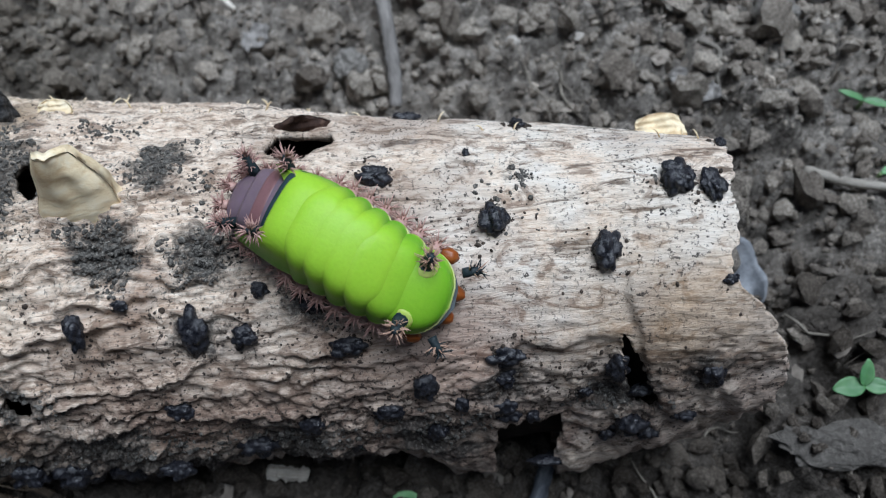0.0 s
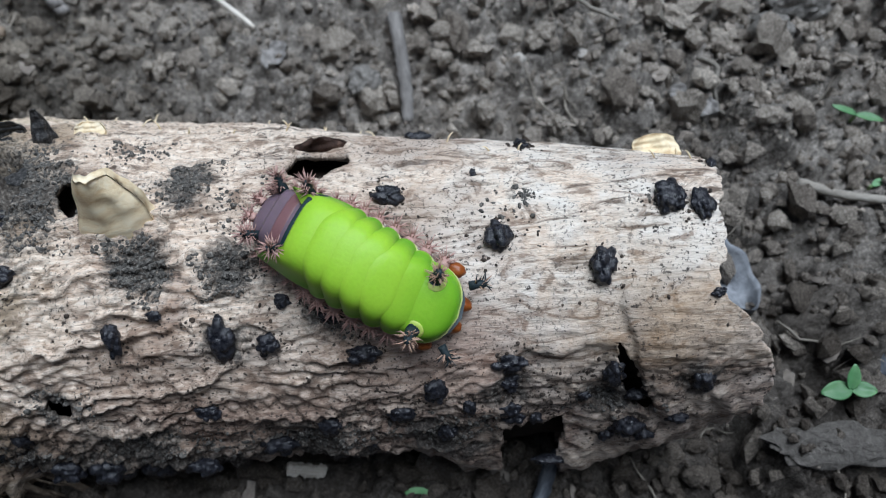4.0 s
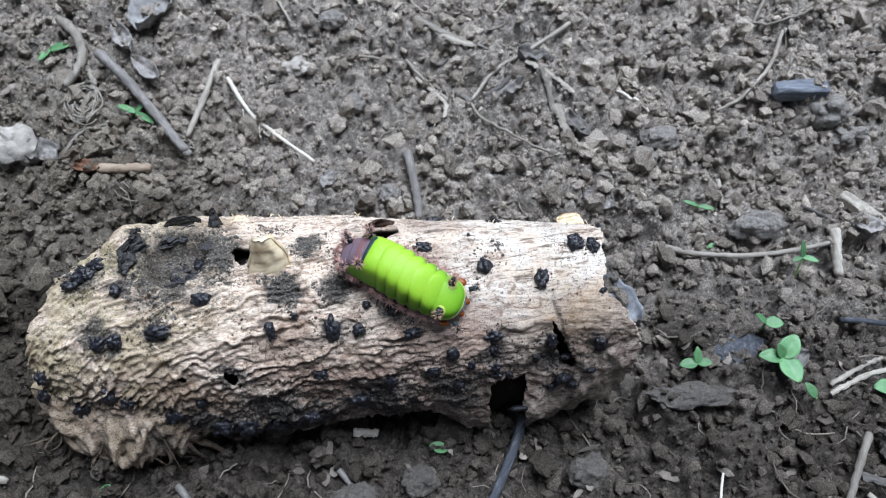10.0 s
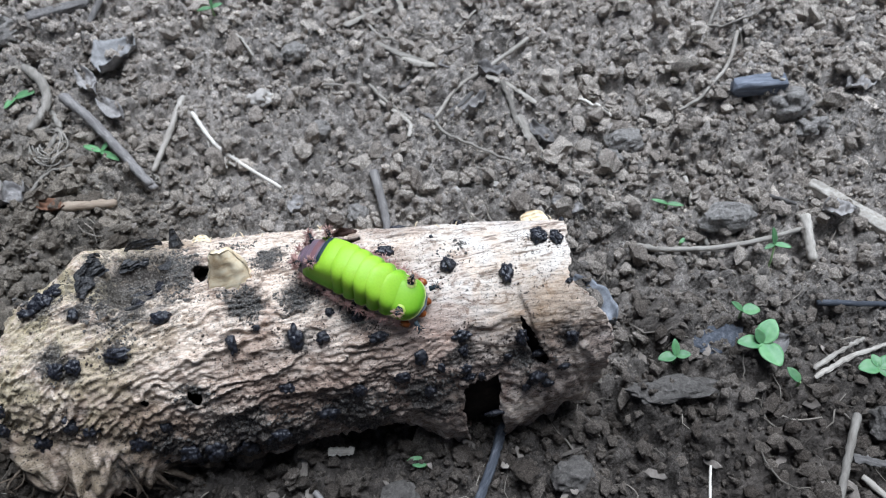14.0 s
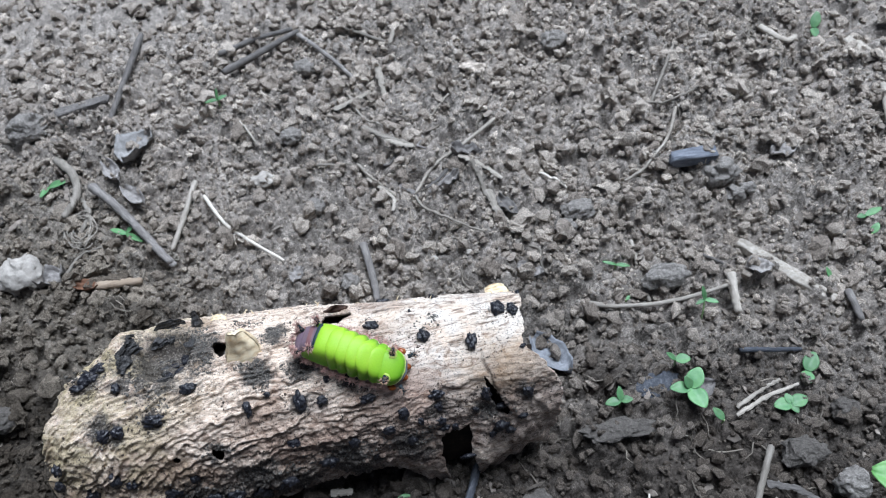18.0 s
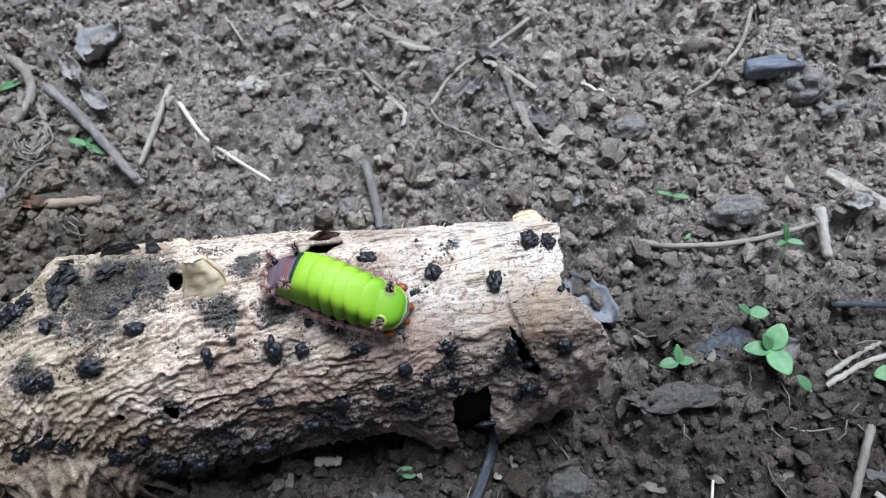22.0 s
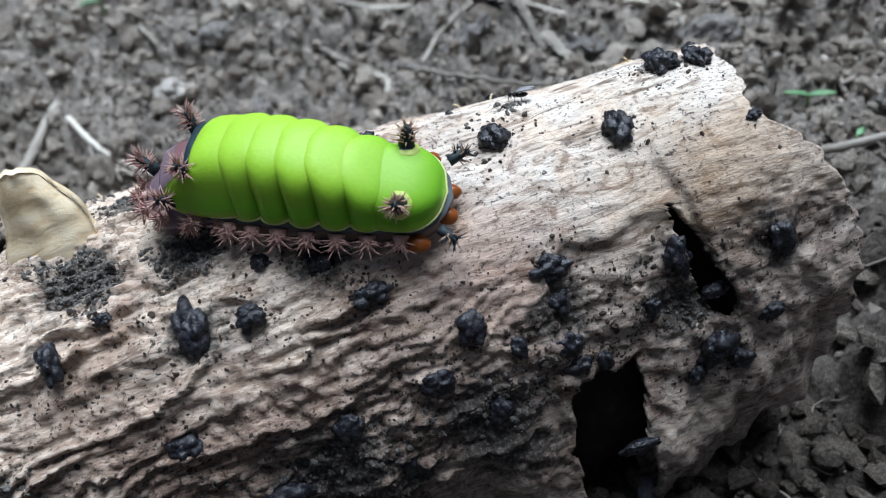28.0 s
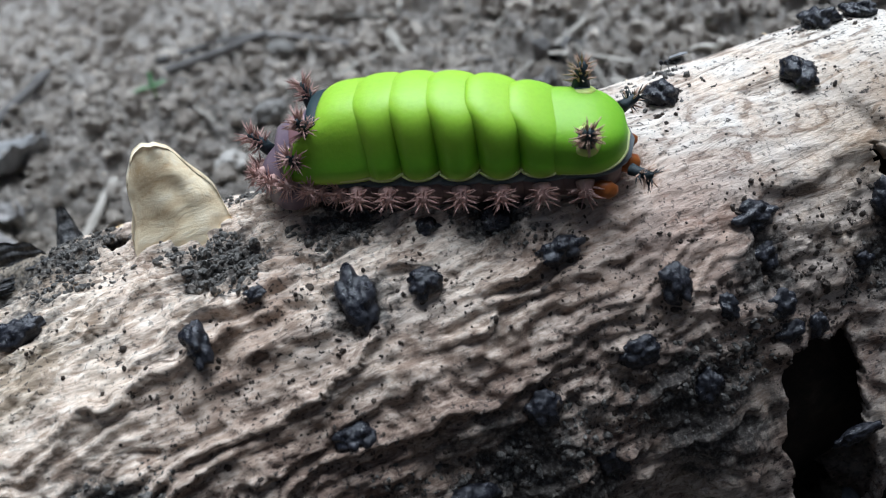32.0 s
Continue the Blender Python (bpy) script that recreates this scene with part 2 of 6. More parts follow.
def bark_material():
    m, nt, b = graph("pale_bark", 0.78, 0.3)
    v = coords(nt)
    vl = coords(nt, (0.22, 1, 1))
    fibre = noise_node(nt, vl, 2600, 5, 0.75, 0.4)
    streak = noise_node(nt, vl, 620, 5, 0.7, 0.8)
    blotch = noise_node(nt, v, 130, 5, 0.65, 0.6)
    patch = noise_node(nt, v, 60, 4, 0.6, 0.5)
    speck = noise_node(nt, v, 2300, 4, 0.65)
    c = ramp(nt, fibre, [(0.3, (0.34, 0.23, 0.155)), (0.48, (0.71, 0.575, 0.455)), (0.66, (0.91, 0.81, 0.69))])
    # whitish paper skin on the smooth stretch
    sep = nt.nodes.new("ShaderNodeSeparateXYZ")
    nt.links.new(v, sep.inputs[0])
    ends = nt.nodes.new("ShaderNodeMapRange")
    ends.inputs[1].default_value, ends.inputs[2].default_value = -0.022, 0.012
    nt.links.new(sep.outputs["X"], ends.inputs[0])
    skin = mix(nt, 1.0, ends.outputs[0], ramp(nt, blotch, [(0.36, grey(0.0)), (0.56, grey(0.85))]), "MULTIPLY")
    c = mix(nt, skin, c, ramp(nt, streak, [(0.3, (0.64, 0.57, 0.48)), (0.65, (0.84, 0.80, 0.74))]))
    # brown stains
    stain = mix(nt, ends.outputs[0], ramp(nt, patch, [(0.49, grey(0)), (0.6, grey(0.75))]), ramp(nt, patch, [(0.54, grey(0)), (0.66, grey(0.3))]))
    c = mix(nt, stain, c, (0.25, 0.155, 0.105))
    c = mix(nt, ramp(nt, streak, [(0.35, grey(0.9)), (0.45, grey(0.0))]), c, (0.10, 0.07, 0.052))
    # brown weathering in small torn patches, and a grey dusting
    tear = noise_node(nt, coords(nt, (0.55, 1, 1)), 340, 5, 0.7, 1.2)
    c = mix(nt, ramp(nt, tear, [(0.53, grey(0)), (0.62, grey(0.75))]), c, (0.2, 0.135, 0.095))
    c = mix(nt, ramp(nt, tear, [(0.36, grey(0.28)), (0.45, grey(0))]), c, (0.44, 0.41, 0.375))
    # brown rot over the middle of the underside and towards the torn end, with shade painted into it
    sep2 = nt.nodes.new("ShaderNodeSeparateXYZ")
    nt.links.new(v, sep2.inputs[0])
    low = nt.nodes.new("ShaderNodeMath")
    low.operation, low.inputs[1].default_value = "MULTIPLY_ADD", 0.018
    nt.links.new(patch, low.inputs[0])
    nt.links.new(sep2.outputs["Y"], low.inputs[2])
    rot_shade = nt.nodes.new("ShaderNodeMapRange")
    rot_shade.inputs[1].default_value, rot_shade.inputs[2].default_value = 0.038, 0.030
    nt.links.new(low.outputs[0], rot_shade.inputs[0])
    rot_shade_mask = mix(nt, 1.0, rot_shade.outputs[0], ramp(nt, blotch, [(0.34, grey(0.1)), (0.56, grey(0.85))]), "MULTIPLY")
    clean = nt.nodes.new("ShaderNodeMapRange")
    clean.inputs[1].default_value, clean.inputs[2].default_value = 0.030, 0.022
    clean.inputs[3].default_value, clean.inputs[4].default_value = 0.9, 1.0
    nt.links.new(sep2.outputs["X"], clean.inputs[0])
    rot_shade_mask = mix(nt, 1.0, rot_shade_mask, clean.outputs[0], "MULTIPLY")
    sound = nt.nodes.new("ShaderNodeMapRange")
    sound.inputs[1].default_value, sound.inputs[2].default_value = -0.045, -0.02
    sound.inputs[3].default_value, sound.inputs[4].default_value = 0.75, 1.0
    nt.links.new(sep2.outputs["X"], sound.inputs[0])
    rot_shade_mask = mix(nt, 1.0, rot_shade_mask, sound.outputs[0], "MULTIPLY")
    c = mix(nt, rot_shade_mask, c, ramp(nt, fibre, [(0.33, (0.05, 0.033, 0.027)), (0.5, (0.18, 0.115, 0.085)), (0.66, (0.48, 0.37, 0.29))]))
    # the damp reddish patch in front of the feeding mouth
    damp = nt.nodes.new("ShaderNodeVectorMath")
    damp.operation = "DISTANCE"
    nt.links.new(v, damp.inputs[0])
    damp.inputs[1].default_value = (0.0055, 0.0235, 0.0265)
    wet = mix(nt, 0.4, damp.outputs["Value"], mix(nt, 1.0, blotch, grey(0.012), "MULTIPLY"))
    c = mix(nt, ramp(nt, wet, [(0.004, grey(0.5)), (0.0085, grey(0))]), c, (0.30, 0.165, 0.115))
    # amber stain on the overlapping strip, and the yellow-green weathered torn end
    amber = nt.nodes.new("ShaderNodeVectorMath")
    amber.operation = "DISTANCE"
    nt.links.new(v, amber.inputs[0])
    amber.inputs[1].default_value = (0.027, 0.0262, 0.0262)
    rust = mix(nt, 0.4, amber.outputs["Value"], mix(nt, 1.0, blotch, grey(0.016), "MULTIPLY"))
    c = mix(nt, ramp(nt, rust, [(0.004, grey(0.55)), (0.0095, grey(0))]), c, (0.36, 0.24, 0.13))
    torn = nt.nodes.new("ShaderNodeMapRange")
    torn.inputs[1].default_value, torn.inputs[2].default_value = -0.036, -0.06
    nt.links.new(sep2.outputs["X"], torn.inputs[0])
    weathered = mix(nt, 1.0, torn.outputs[0], ramp(nt, rot_shade.outputs[0], [(0, grey(1)), (1, grey(0.4))]), "MULTIPLY")
    c = mix(nt, mix(nt, 1.0, weathered, ramp(nt, blotch, [(0.36, grey(0.0)), (0.58, grey(0.85))]), "MULTIPLY"), c, (0.42, 0.355, 0.21))
    # sooty mould stains and darker bark along the log's foot: the nearest of some centres, each with its own reach,
    # with a ragged edge
    soot_foot = None
    for px, py, pz, reach in SOOT_AND_FOOT:
        far = nt.nodes.new("ShaderNodeVectorMath")
        far.operation = "DISTANCE"
        far.inputs[1].default_value = (px, py, pz)
        nt.links.new(v, far.inputs[0])
        rel = nt.nodes.new("ShaderNodeMath")
        rel.operation, rel.inputs[1].default_value = "DIVIDE", reach
        nt.links.new(far.outputs["Value"], rel.inputs[0])
        if soot_foot is not None:
            low2 = nt.nodes.new("ShaderNodeMath")
            low2.operation = "MINIMUM"
            nt.links.new(rel.outputs[0], low2.inputs[0])
            nt.links.new(soot_foot, low2.inputs[1])
            rel = low2
        soot_foot = rel.outputs[0]
    edge = noise_node(nt, v, 420, 5, 0.75, 0.8)
    ragged = nt.nodes.new("ShaderNodeMath")
    ragged.operation, ragged.inputs[1].default_value = "MULTIPLY_ADD", 2.2
    nt.links.new(edge, ragged.inputs[0])
    nt.links.new(soot_foot, ragged.inputs[2])
    c = mix(nt, soot_foot_mask(nt, ragged.outputs[0]), c, ramp(nt, speck, [(0.42, (0.018, 0.017, 0.016)), (0.54, (0.07, 0.064, 0.058)), (0.66, (0.24, 0.22, 0.19))]))
    # dark specks of mould and dirt
    dirt = mix(nt, 1.0, ramp(nt, speck, [(0.38, grey(1)), (0.44, grey(0))]), ramp(nt, blotch, [(0.35, grey(0.25)), (0.6, grey(1))]), "MULTIPLY")
    c = mix(nt, dirt, c, (0.035, 0.028, 0.025))
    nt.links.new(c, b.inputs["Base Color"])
    bump(nt, b, mix(nt, 0.5, fibre, streak), 0.8, 0.0005)
    return m


def crust_material(name, dark, light, shine=0.5):
    """Black fungal crust, glossy, with glints also painted as lighter specks, dusted in places."""
    m, nt, b = graph(name, shine, 0.45)
    v = coords(nt)
    f = noise_node(nt, v, 2600, 5, 0.7, 0.4)
    g = noise_node(nt, v, 900, 3, 0.6)
    c = ramp(nt, f, [(0.42, dark), (0.6, tuple(0.7 * p + 0.3 * q for p, q in zip(dark, light))), (0.74, light)])
    c = mix(nt, ramp(nt, g, [(0.6, grey(0)), (0.72, grey(0.16))]), c, light)
    nt.links.new(c, b.inputs["Base Color"])
    nt.links.new(ramp(nt, g, [(0.35, grey(shine * 0.7)), (0.65, grey(min(1.0, shine * 1.9)))]), b.inputs["Roughness"])
    bump(nt, b, f, 0.5, 0.00025)
    return m


def skin_material(name, base, glow, rough=0.48, sss=0.28, scale=420, rim=None):
    m, nt, b = graph(name, rough, 0.3)
    v = coords(nt)
    big = noise_node(nt, v, scale * 0.35, 3, 0.5)
    fine = noise_node(nt, v, scale * 6, 3, 0.6)
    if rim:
        # graded by height: base colour low on the sides, lighter colour on the back
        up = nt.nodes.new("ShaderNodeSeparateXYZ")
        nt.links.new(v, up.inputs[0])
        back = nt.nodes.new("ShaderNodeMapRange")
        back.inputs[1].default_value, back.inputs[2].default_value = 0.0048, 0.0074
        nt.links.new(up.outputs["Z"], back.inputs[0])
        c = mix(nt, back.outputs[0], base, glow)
    else:
        c = mix(nt, ramp(nt, big, [(0.35, grey(0)), (0.68, grey(1))]), base, glow)
    c = mix(nt, ramp(nt, fine, [(0.3, grey(0.12)), (0.6, grey(0.0))]), c, tuple(0.6 * x for x in base))
    if rim:
        sep = nt.nodes.new("ShaderNodeSeparateXYZ")
        nt.links.new(v, sep.inputs[0])
        edge = nt.nodes.new("ShaderNodeMapRange")
        edge.inputs[1].default_value, edge.inputs[2].default_value = 0.0042, 0.0031
        nt.links.new(sep.outputs["Z"], edge.inputs[0])
        c = mix(nt, edge.outputs[0], c, rim)
    nt.links.new(c, b.inputs["Base Color"])
    b.inputs["Subsurface Weight"].default_value = sss
    b.inputs["Subsurface Radius"].default_value = (0.0012, 0.0018, 0.0005)
    b.inputs["Subsurface Scale"].default_value = 1.0
    bump(nt, b, fine, 0.12, 0.0002)
    return m


def leaf_material(name, a, c2, vein=0.5):
    m, nt, b = graph(name, 0.45, 0.4)
    v = coords(nt)
    n = noise_node(nt, v, 260, 4, 0.6)
    c = mix(nt, ramp(nt, n, [(0.35, grey(0)), (0.7, grey(1))]), a, c2)
    c = mix(nt, 1.0, c, ramp(nt, per_object(nt), [(0, grey(0.75)), (1, grey(1.25))]), "MULTIPLY")
    nt.links.new(c, b.inputs["Base Color"])
    b.inputs["Subsurface Weight"].default_value = 0.15
    b.inputs["Subsurface Radius"].default_value = (0.0008, 0.0012, 0.0004)
    bump(nt, b, n, 0.3, 0.0003)
    return m


SOIL = soil_material()
CLOD = clod_material()
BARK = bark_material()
CRUST = crust_material("black_crust", (0.005, 0.0055, 0.009), (0.09, 0.09, 0.105), 0.25)
SHELL = crust_material("grey_black_shell", (0.012, 0.012, 0.013), (0.2, 0.19, 0.18), 0.5)
ROTTEN = mottled("brown_rot", (0.06, 0.045, 0.033), (0.17, 0.13, 0.095), (0.38, 0.31, 0.23), 700, bumps=1.0, dist=0.0008)
GREYCRUST = crust_material("grey_crust", (0.045, 0.042, 0.038), (0.44, 0.41, 0.365), 0.8)
CRUMB = crust_material("brown_crumbs", (0.03, 0.022, 0.017), (0.16, 0.12, 0.09), 0.8)
# nearly black: the shade inside the log's openings is put into this colour
CORE = mottled("near_black_core", (0.008, 0.006, 0.005), (0.02, 0.014, 0.01), (0.05, 0.035, 0.024), 500)
CREAM = mottled("cream_bark_flap", (0.66, 0.45, 0.23), (0.93, 0.78, 0.52), (0.96, 0.88, 0.7), 700, stretch=(0.4, 1, 1))
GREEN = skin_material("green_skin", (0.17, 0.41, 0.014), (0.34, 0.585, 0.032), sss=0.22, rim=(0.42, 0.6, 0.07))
RIM = skin_material("yellow_rim", (0.46, 0.62, 0.1), (0.58, 0.68, 0.18))
NAVY = skin_material("dark_blue_skin", (0.012, 0.03, 0.035), (0.03, 0.055, 0.06), 0.5, 0.0)
SLATE = skin_material("slate_skin", (0.08, 0.095, 0.105), (0.14, 0.155, 0.165), 0.5, 0.0)
PLUM = skin_material("plum_brown_skin", (0.12, 0.088, 0.115), (0.22, 0.16, 0.19), 0.3, 0.1)
RUST = skin_material("rust_stripe", (0.17, 0.085, 0.09), (0.22, 0.12, 0.125), 0.3, 0.05)
FLANK = skin_material("brown_flank_skin", (0.12, 0.085, 0.08), (0.22, 0.155, 0.145), 0.6, 0.05)
AMBER = skin_material("amber_skin", (0.22, 0.055, 0.01), (0.36, 0.12, 0.025), 0.3, 0.1)
SPINE_PINK = mottled("pinkish_spines", (0.36, 0.2, 0.17), (0.55, 0.35, 0.305), (0.68, 0.5, 0.44), 900, 0.5)
SPINE_DARK = mottled("dark_spines", (0.009, 0.016, 0.02), (0.022, 0.034, 0.04), (0.07, 0.08, 0.09), 900, 0.5)
SPINE_TIP = mottled("orange_spine_tips", (0.36, 0.2, 0.13), (0.52, 0.34, 0.25), (0.66, 0.5, 0.4), 900, 0.55)
WOOD_GREY = mottled("weathered_grey_twig", (0.09, 0.083, 0.078), (0.19, 0.178, 0.168), (0.34, 0.32, 0.3), 900, stretch=(1, 1, 0.2), obj=True)
WOOD_TAN = mottled("tan_dry_twig", (0.2, 0.15, 0.11), (0.34, 0.27, 0.2), (0.48, 0.4, 0.31), 900, stretch=(1, 1, 0.2))
WOOD_PALE = mottled("pale_dry_stem", (0.2, 0.178, 0.15), (0.36, 0.33, 0.285), (0.54, 0.505, 0.45), 900, stretch=(1, 1, 0.2), obj=True)
CHARCOAL = mottled("charcoal", (0.08, 0.09, 0.112), (0.18, 0.198, 0.235), (0.34, 0.36, 0.41), 900, stretch=(0.2, 1, 1))
WOOD_DARK = mottled("charred_stick", (0.025, 0.028, 0.035), (0.07, 0.077, 0.092), (0.2, 0.21, 0.23), 900, stretch=(1, 1, 0.2))
ROOT = mottled("white_rootlet", (0.55, 0.5, 0.42), (0.74, 0.69, 0.61), (0.84, 0.8, 0.73), 600, stretch=(1, 1, 0.3))
BROWN = mottled("brown_dry_leaf", (0.10, 0.05, 0.03), (0.2, 0.105, 0.065), (0.3, 0.18, 0.12), 300)
DARKBROWN = mottled("dark_brown_bark", (0.02, 0.012, 0.01), (0.055, 0.032, 0.024), (0.13, 0.08, 0.06), 700)
DRY = mottled("grey_dry_leaf", (0.14, 0.13, 0.122), (0.27, 0.255, 0.243), (0.42, 0.4, 0.38), 700, obj=True)
SILVER = mottled("silver_dry_leaf", (0.17, 0.165, 0.16), (0.31, 0.305, 0.3), (0.47, 0.46, 0.455), 500)
BLUISH = mottled("bluish_dry_leaf", (0.13, 0.138, 0.155), (0.24, 0.252, 0.275), (0.36, 0.37, 0.39), 700)
STONE = mottled("pale_stone", (0.27, 0.25, 0.22), (0.45, 0.42, 0.38), (0.62, 0.585, 0.53), 420)
STONE_DARK = mottled("dry_clod", (0.14, 0.13, 0.118), (0.31, 0.29, 0.266), (0.52, 0.495, 0.46), 1300, bumps=1.0, dist=0.0009)
STONE_DAMP = mottled("damp_clod", (0.07, 0.063, 0.056), (0.14, 0.128, 0.115), (0.24, 0.22, 0.2), 1100, bumps=1.0, dist=0.0009)
LEAF = leaf_material("seedling_leaf", (0.085, 0.215, 0.085), (0.16, 0.31, 0.14))
LEAF_BIG = leaf_material("bright_leaf", (0.10, 0.25, 0.07), (0.17, 0.34, 0.11))
STEM = leaf_material("seedling_stem", (0.22, 0.33, 0.14), (0.3, 0.4, 0.2))
WING = mottled("clear_grey_wing", (0.2, 0.2, 0.21), (0.32, 0.32, 0.33), (0.45, 0.45, 0.46), 900, 0.3)
FLY = mottled("black_fly_body", (0.008, 0.008, 0.009), (0.02, 0.02, 0.022), (0.07, 0.07, 0.07), 1200, 0.4)


# ---- numeric noise ----
def lattice(ix, iy, seed):
    h = (ix * 374761393 + iy * 668265263 + seed * 974634777) & 0x7FFFFFFF
    h = ((h ^ (h >> 13)) * 1274126177) & 0x7FFFFFFF
    return ((h ^ (h >> 16)) & 0xFFFF) / 65535.0


def vnoise(x, y, seed=0):
    """Smooth value noise, -1 to 1, on arrays."""
    x, y = np.asarray(x, float), np.asarray(y, float)
    ix, iy = np.floor(x).astype(np.int64), np.floor(y).astype(np.int64)
    fx, fy = x - ix, y - iy
    fx, fy = fx * fx * (3 - 2 * fx), fy * fy * (3 - 2 * fy)
    a, b = lattice(ix, iy, seed), lattice(ix + 1, iy, seed)
    c, d = lattice(ix, iy + 1, seed), lattice(ix + 1, iy + 1, seed)
    return 2 * ((a * (1 - fx) + b * fx) * (1 - fy) + (c * (1 - fx) + d * fx) * fy) - 1


def fractal(x, y, octaves=4, seed=0, gain=0.5):
    out, amp = 0.0, 1.0
    for k in range(octaves):
        out = out + amp * vnoise(x * 2**k + 17 * k, y * 2**k - 9 * k, seed + k)
        amp *= gain
    return out


def lumps(x, y, cell, seed, fill=0.75):
    """Heights of rounded crumbs, one in most cells of a jittered grid."""
    gx, gy = np.floor(x / cell).astype(np.int64), np.floor(y / cell).astype(np.int64)
    best = np.zeros_like(x)
    for dx in (-1, 0, 1):
        for dy in (-1, 0, 1):
            cx, cy = gx + dx, gy + dy
            px = (cx + 0.15 + 0.7 * lattice(cx, cy, seed)) * cell
            py = (cy + 0.15 + 0.7 * lattice(cx, cy, seed + 5)) * cell
            r = cell * (0.22 + 0.42 * lattice(cx, cy, seed + 9)) * (lattice(cx, cy, seed + 13) < fill)
            a = 1 + 0.5 * (lattice(cx, cy, seed + 21) - 0.5)
            d2 = ((x - px) * a) ** 2 + ((y - py) / a) ** 2
            best = np.maximum(best, np.sqrt(np.maximum(r * r - d2, 0)))
    return best


# ---- object helpers ----
def link_mesh(name, me, material, parent, label="", smooth=True):
    ob = new(name, me)
    me.materials.append(material)
    if smooth:
        me.polygons.foreach_set("use_smooth", [True] * len(me.polygons))
    if parent is not None:
        ob.parent = parent
    if label:
        ob["label"] = label
    return ob


def part(name, bm, material, parent=None, label="", smooth=True):
    """Links a bmesh, drawn in centimetres, as one mesh object."""
    me = bpy.data.meshes.new(name)
    bm.to_mesh(me)
    bm.free()
    me.transform(Matrix.Scale(CM, 4))
    return link_mesh(name, me, material, parent, label, smooth)


def sheet(name, pts, faces, material, parent=None, label="", smooth=True):
    """Links arrays of points, in centimetres, and faces as one mesh object."""
    me = bpy.data.meshes.new(name)
    me.from_pydata((np.asarray(pts) * CM).tolist(), [], faces if isinstance(faces, list) else faces.tolist())
    me.update()
    return link_mesh(name, me, material, parent, label, smooth)


def thing(name, m, label, category, group="", kind=""):
    ob = new(name)
    ob.matrix_world = m
    return tagged(ob, label, category, group, kind)


def grid_faces(nu, nv, wrap=False):
    i, j = np.meshgrid(np.arange(nu - 1), np.arange(nv if wrap else nv - 1), indexing="ij")
    k = (j + 1) % nv
    return np.stack([i * nv + j, (i + 1) * nv + j, (i + 1) * nv + k, i * nv + k], -1).reshape(-1, 4)


def cm_pose(x, y, z, rx=0, ry=0, rz=0):
    return pose(x * CM, y * CM, z * CM, rx, ry, rz)


def tube_points(path, radii, sides=10, rough=0.0, seed=0, flat=1.0):
    """A tube round a path of points, with rounded ends. Returns points and faces."""
    path = [Vector(p) for p in path]
    rings = []
    n = len(path)
    up = Vector((0, 0, 1))
    for k, p in enumerate(path):
        d = (path[min(k + 1, n - 1)] - path[max(k - 1, 0)]).normalized()
        side = d.cross(up)
        side = side.normalized() if side.length > 1e-4 else Vector((1, 0, 0))
        top = side.cross(d)
        ring = []
        for s in range(sides):
            a = 2 * math.pi * s / sides
            w = radii[k] * (1 + rough * noise.noise(Vector((k * 0.7 + seed, s * 0.9, seed * 1.7))))
            ring.append(p + side * (math.cos(a) * w) + top * (math.sin(a) * w * flat))
        rings.append(ring)
    pts = [v for r in rings for v in r]
    faces = grid_faces(n, sides, True).tolist()
    for ring, end, flip in ((0, path[0], True), (n - 1, path[-1], False)):
        pts.append(end)
        c = len(pts) - 1
        for s in range(sides):
            tri = [ring * sides + s, ring * sides + (s + 1) % sides, c]
            faces.append(tri if flip else tri[::-1])
    return [tuple(p) for p in pts], faces


def spline(ctrl, n):
    """Catmull-Rom through the control points."""
    c = [Vector(p) for p in ctrl]
    c = [2 * c[0] - c[1]] + c + [2 * c[-1] - c[-2]]
    out = []
    spans = len(c) - 3
    for k in range(n):
        u = k / (n - 1) * spans
        i = min(int(u), spans - 1)
        t = u - i
        a, b, d, e = c[i : i + 4]
        out.append(0.5 * ((2 * b) + (d - a) * t + (2 * a - 5 * b + 4 * d - e) * t * t + (3 * b - a - 3 * d + e) * t**3))
    return out


def lump_bm(r, seed, sub=2, rough=0.35, freq=1.6, squash=(1, 1, 1)):
    bm = bmesh.new()
    bmesh.ops.create_icosphere(bm, subdivisions=sub, radius=1)
    for v in bm.verts:
        d = v.co.normalized()
        f = 1 + rough * noise.fractal(d * freq + Vector((seed, seed * 0.7, -seed)), 0.8, 2.1, 3)
        v.co = Vector((d.x * squash[0], d.y * squash[1], d.z * squash[2])) * (r * f)
    return bm


# ---- the ground ----
MOUNDS = [(-10.6, 9.9, 0.3), (-8.2, 15.7, 1.0), (-2.9, 9.6, -0.6), (-5.3, 12.4, -0.4), (9.3, 9.5, 0.6), (4.7, 12.7, 0.4), (7.8, 5.6, -0.1),
          (7.1, 1.7, 0.1), (9.5, 1.4, 0.0), (10.4, 6.6, -0.3), (-4.5, 15.6, 0.8), (9.5, 11.9, 0.6), (-3.5, 12.6, 0.0), (-10, 2, 0), (-4.2, 1.9, -0.9), (-2.6, 2.0, -1.0), (-1.0, 2.0, -1.0), (0.6, 2.0, -1.0), (1.9, 2.0, -0.9), (0, 0, -0.3), (6, -2, -0.1)]


def ground_base(x, y):
    top, bottom = 0.0, 0.0
    for a, b, c in MOUNDS:
        w = 1 / ((x - a) ** 2 + (y - b) ** 2 + 3.0) ** 1.5
        top, bottom = top + w * c, bottom + w
    return top / bottom


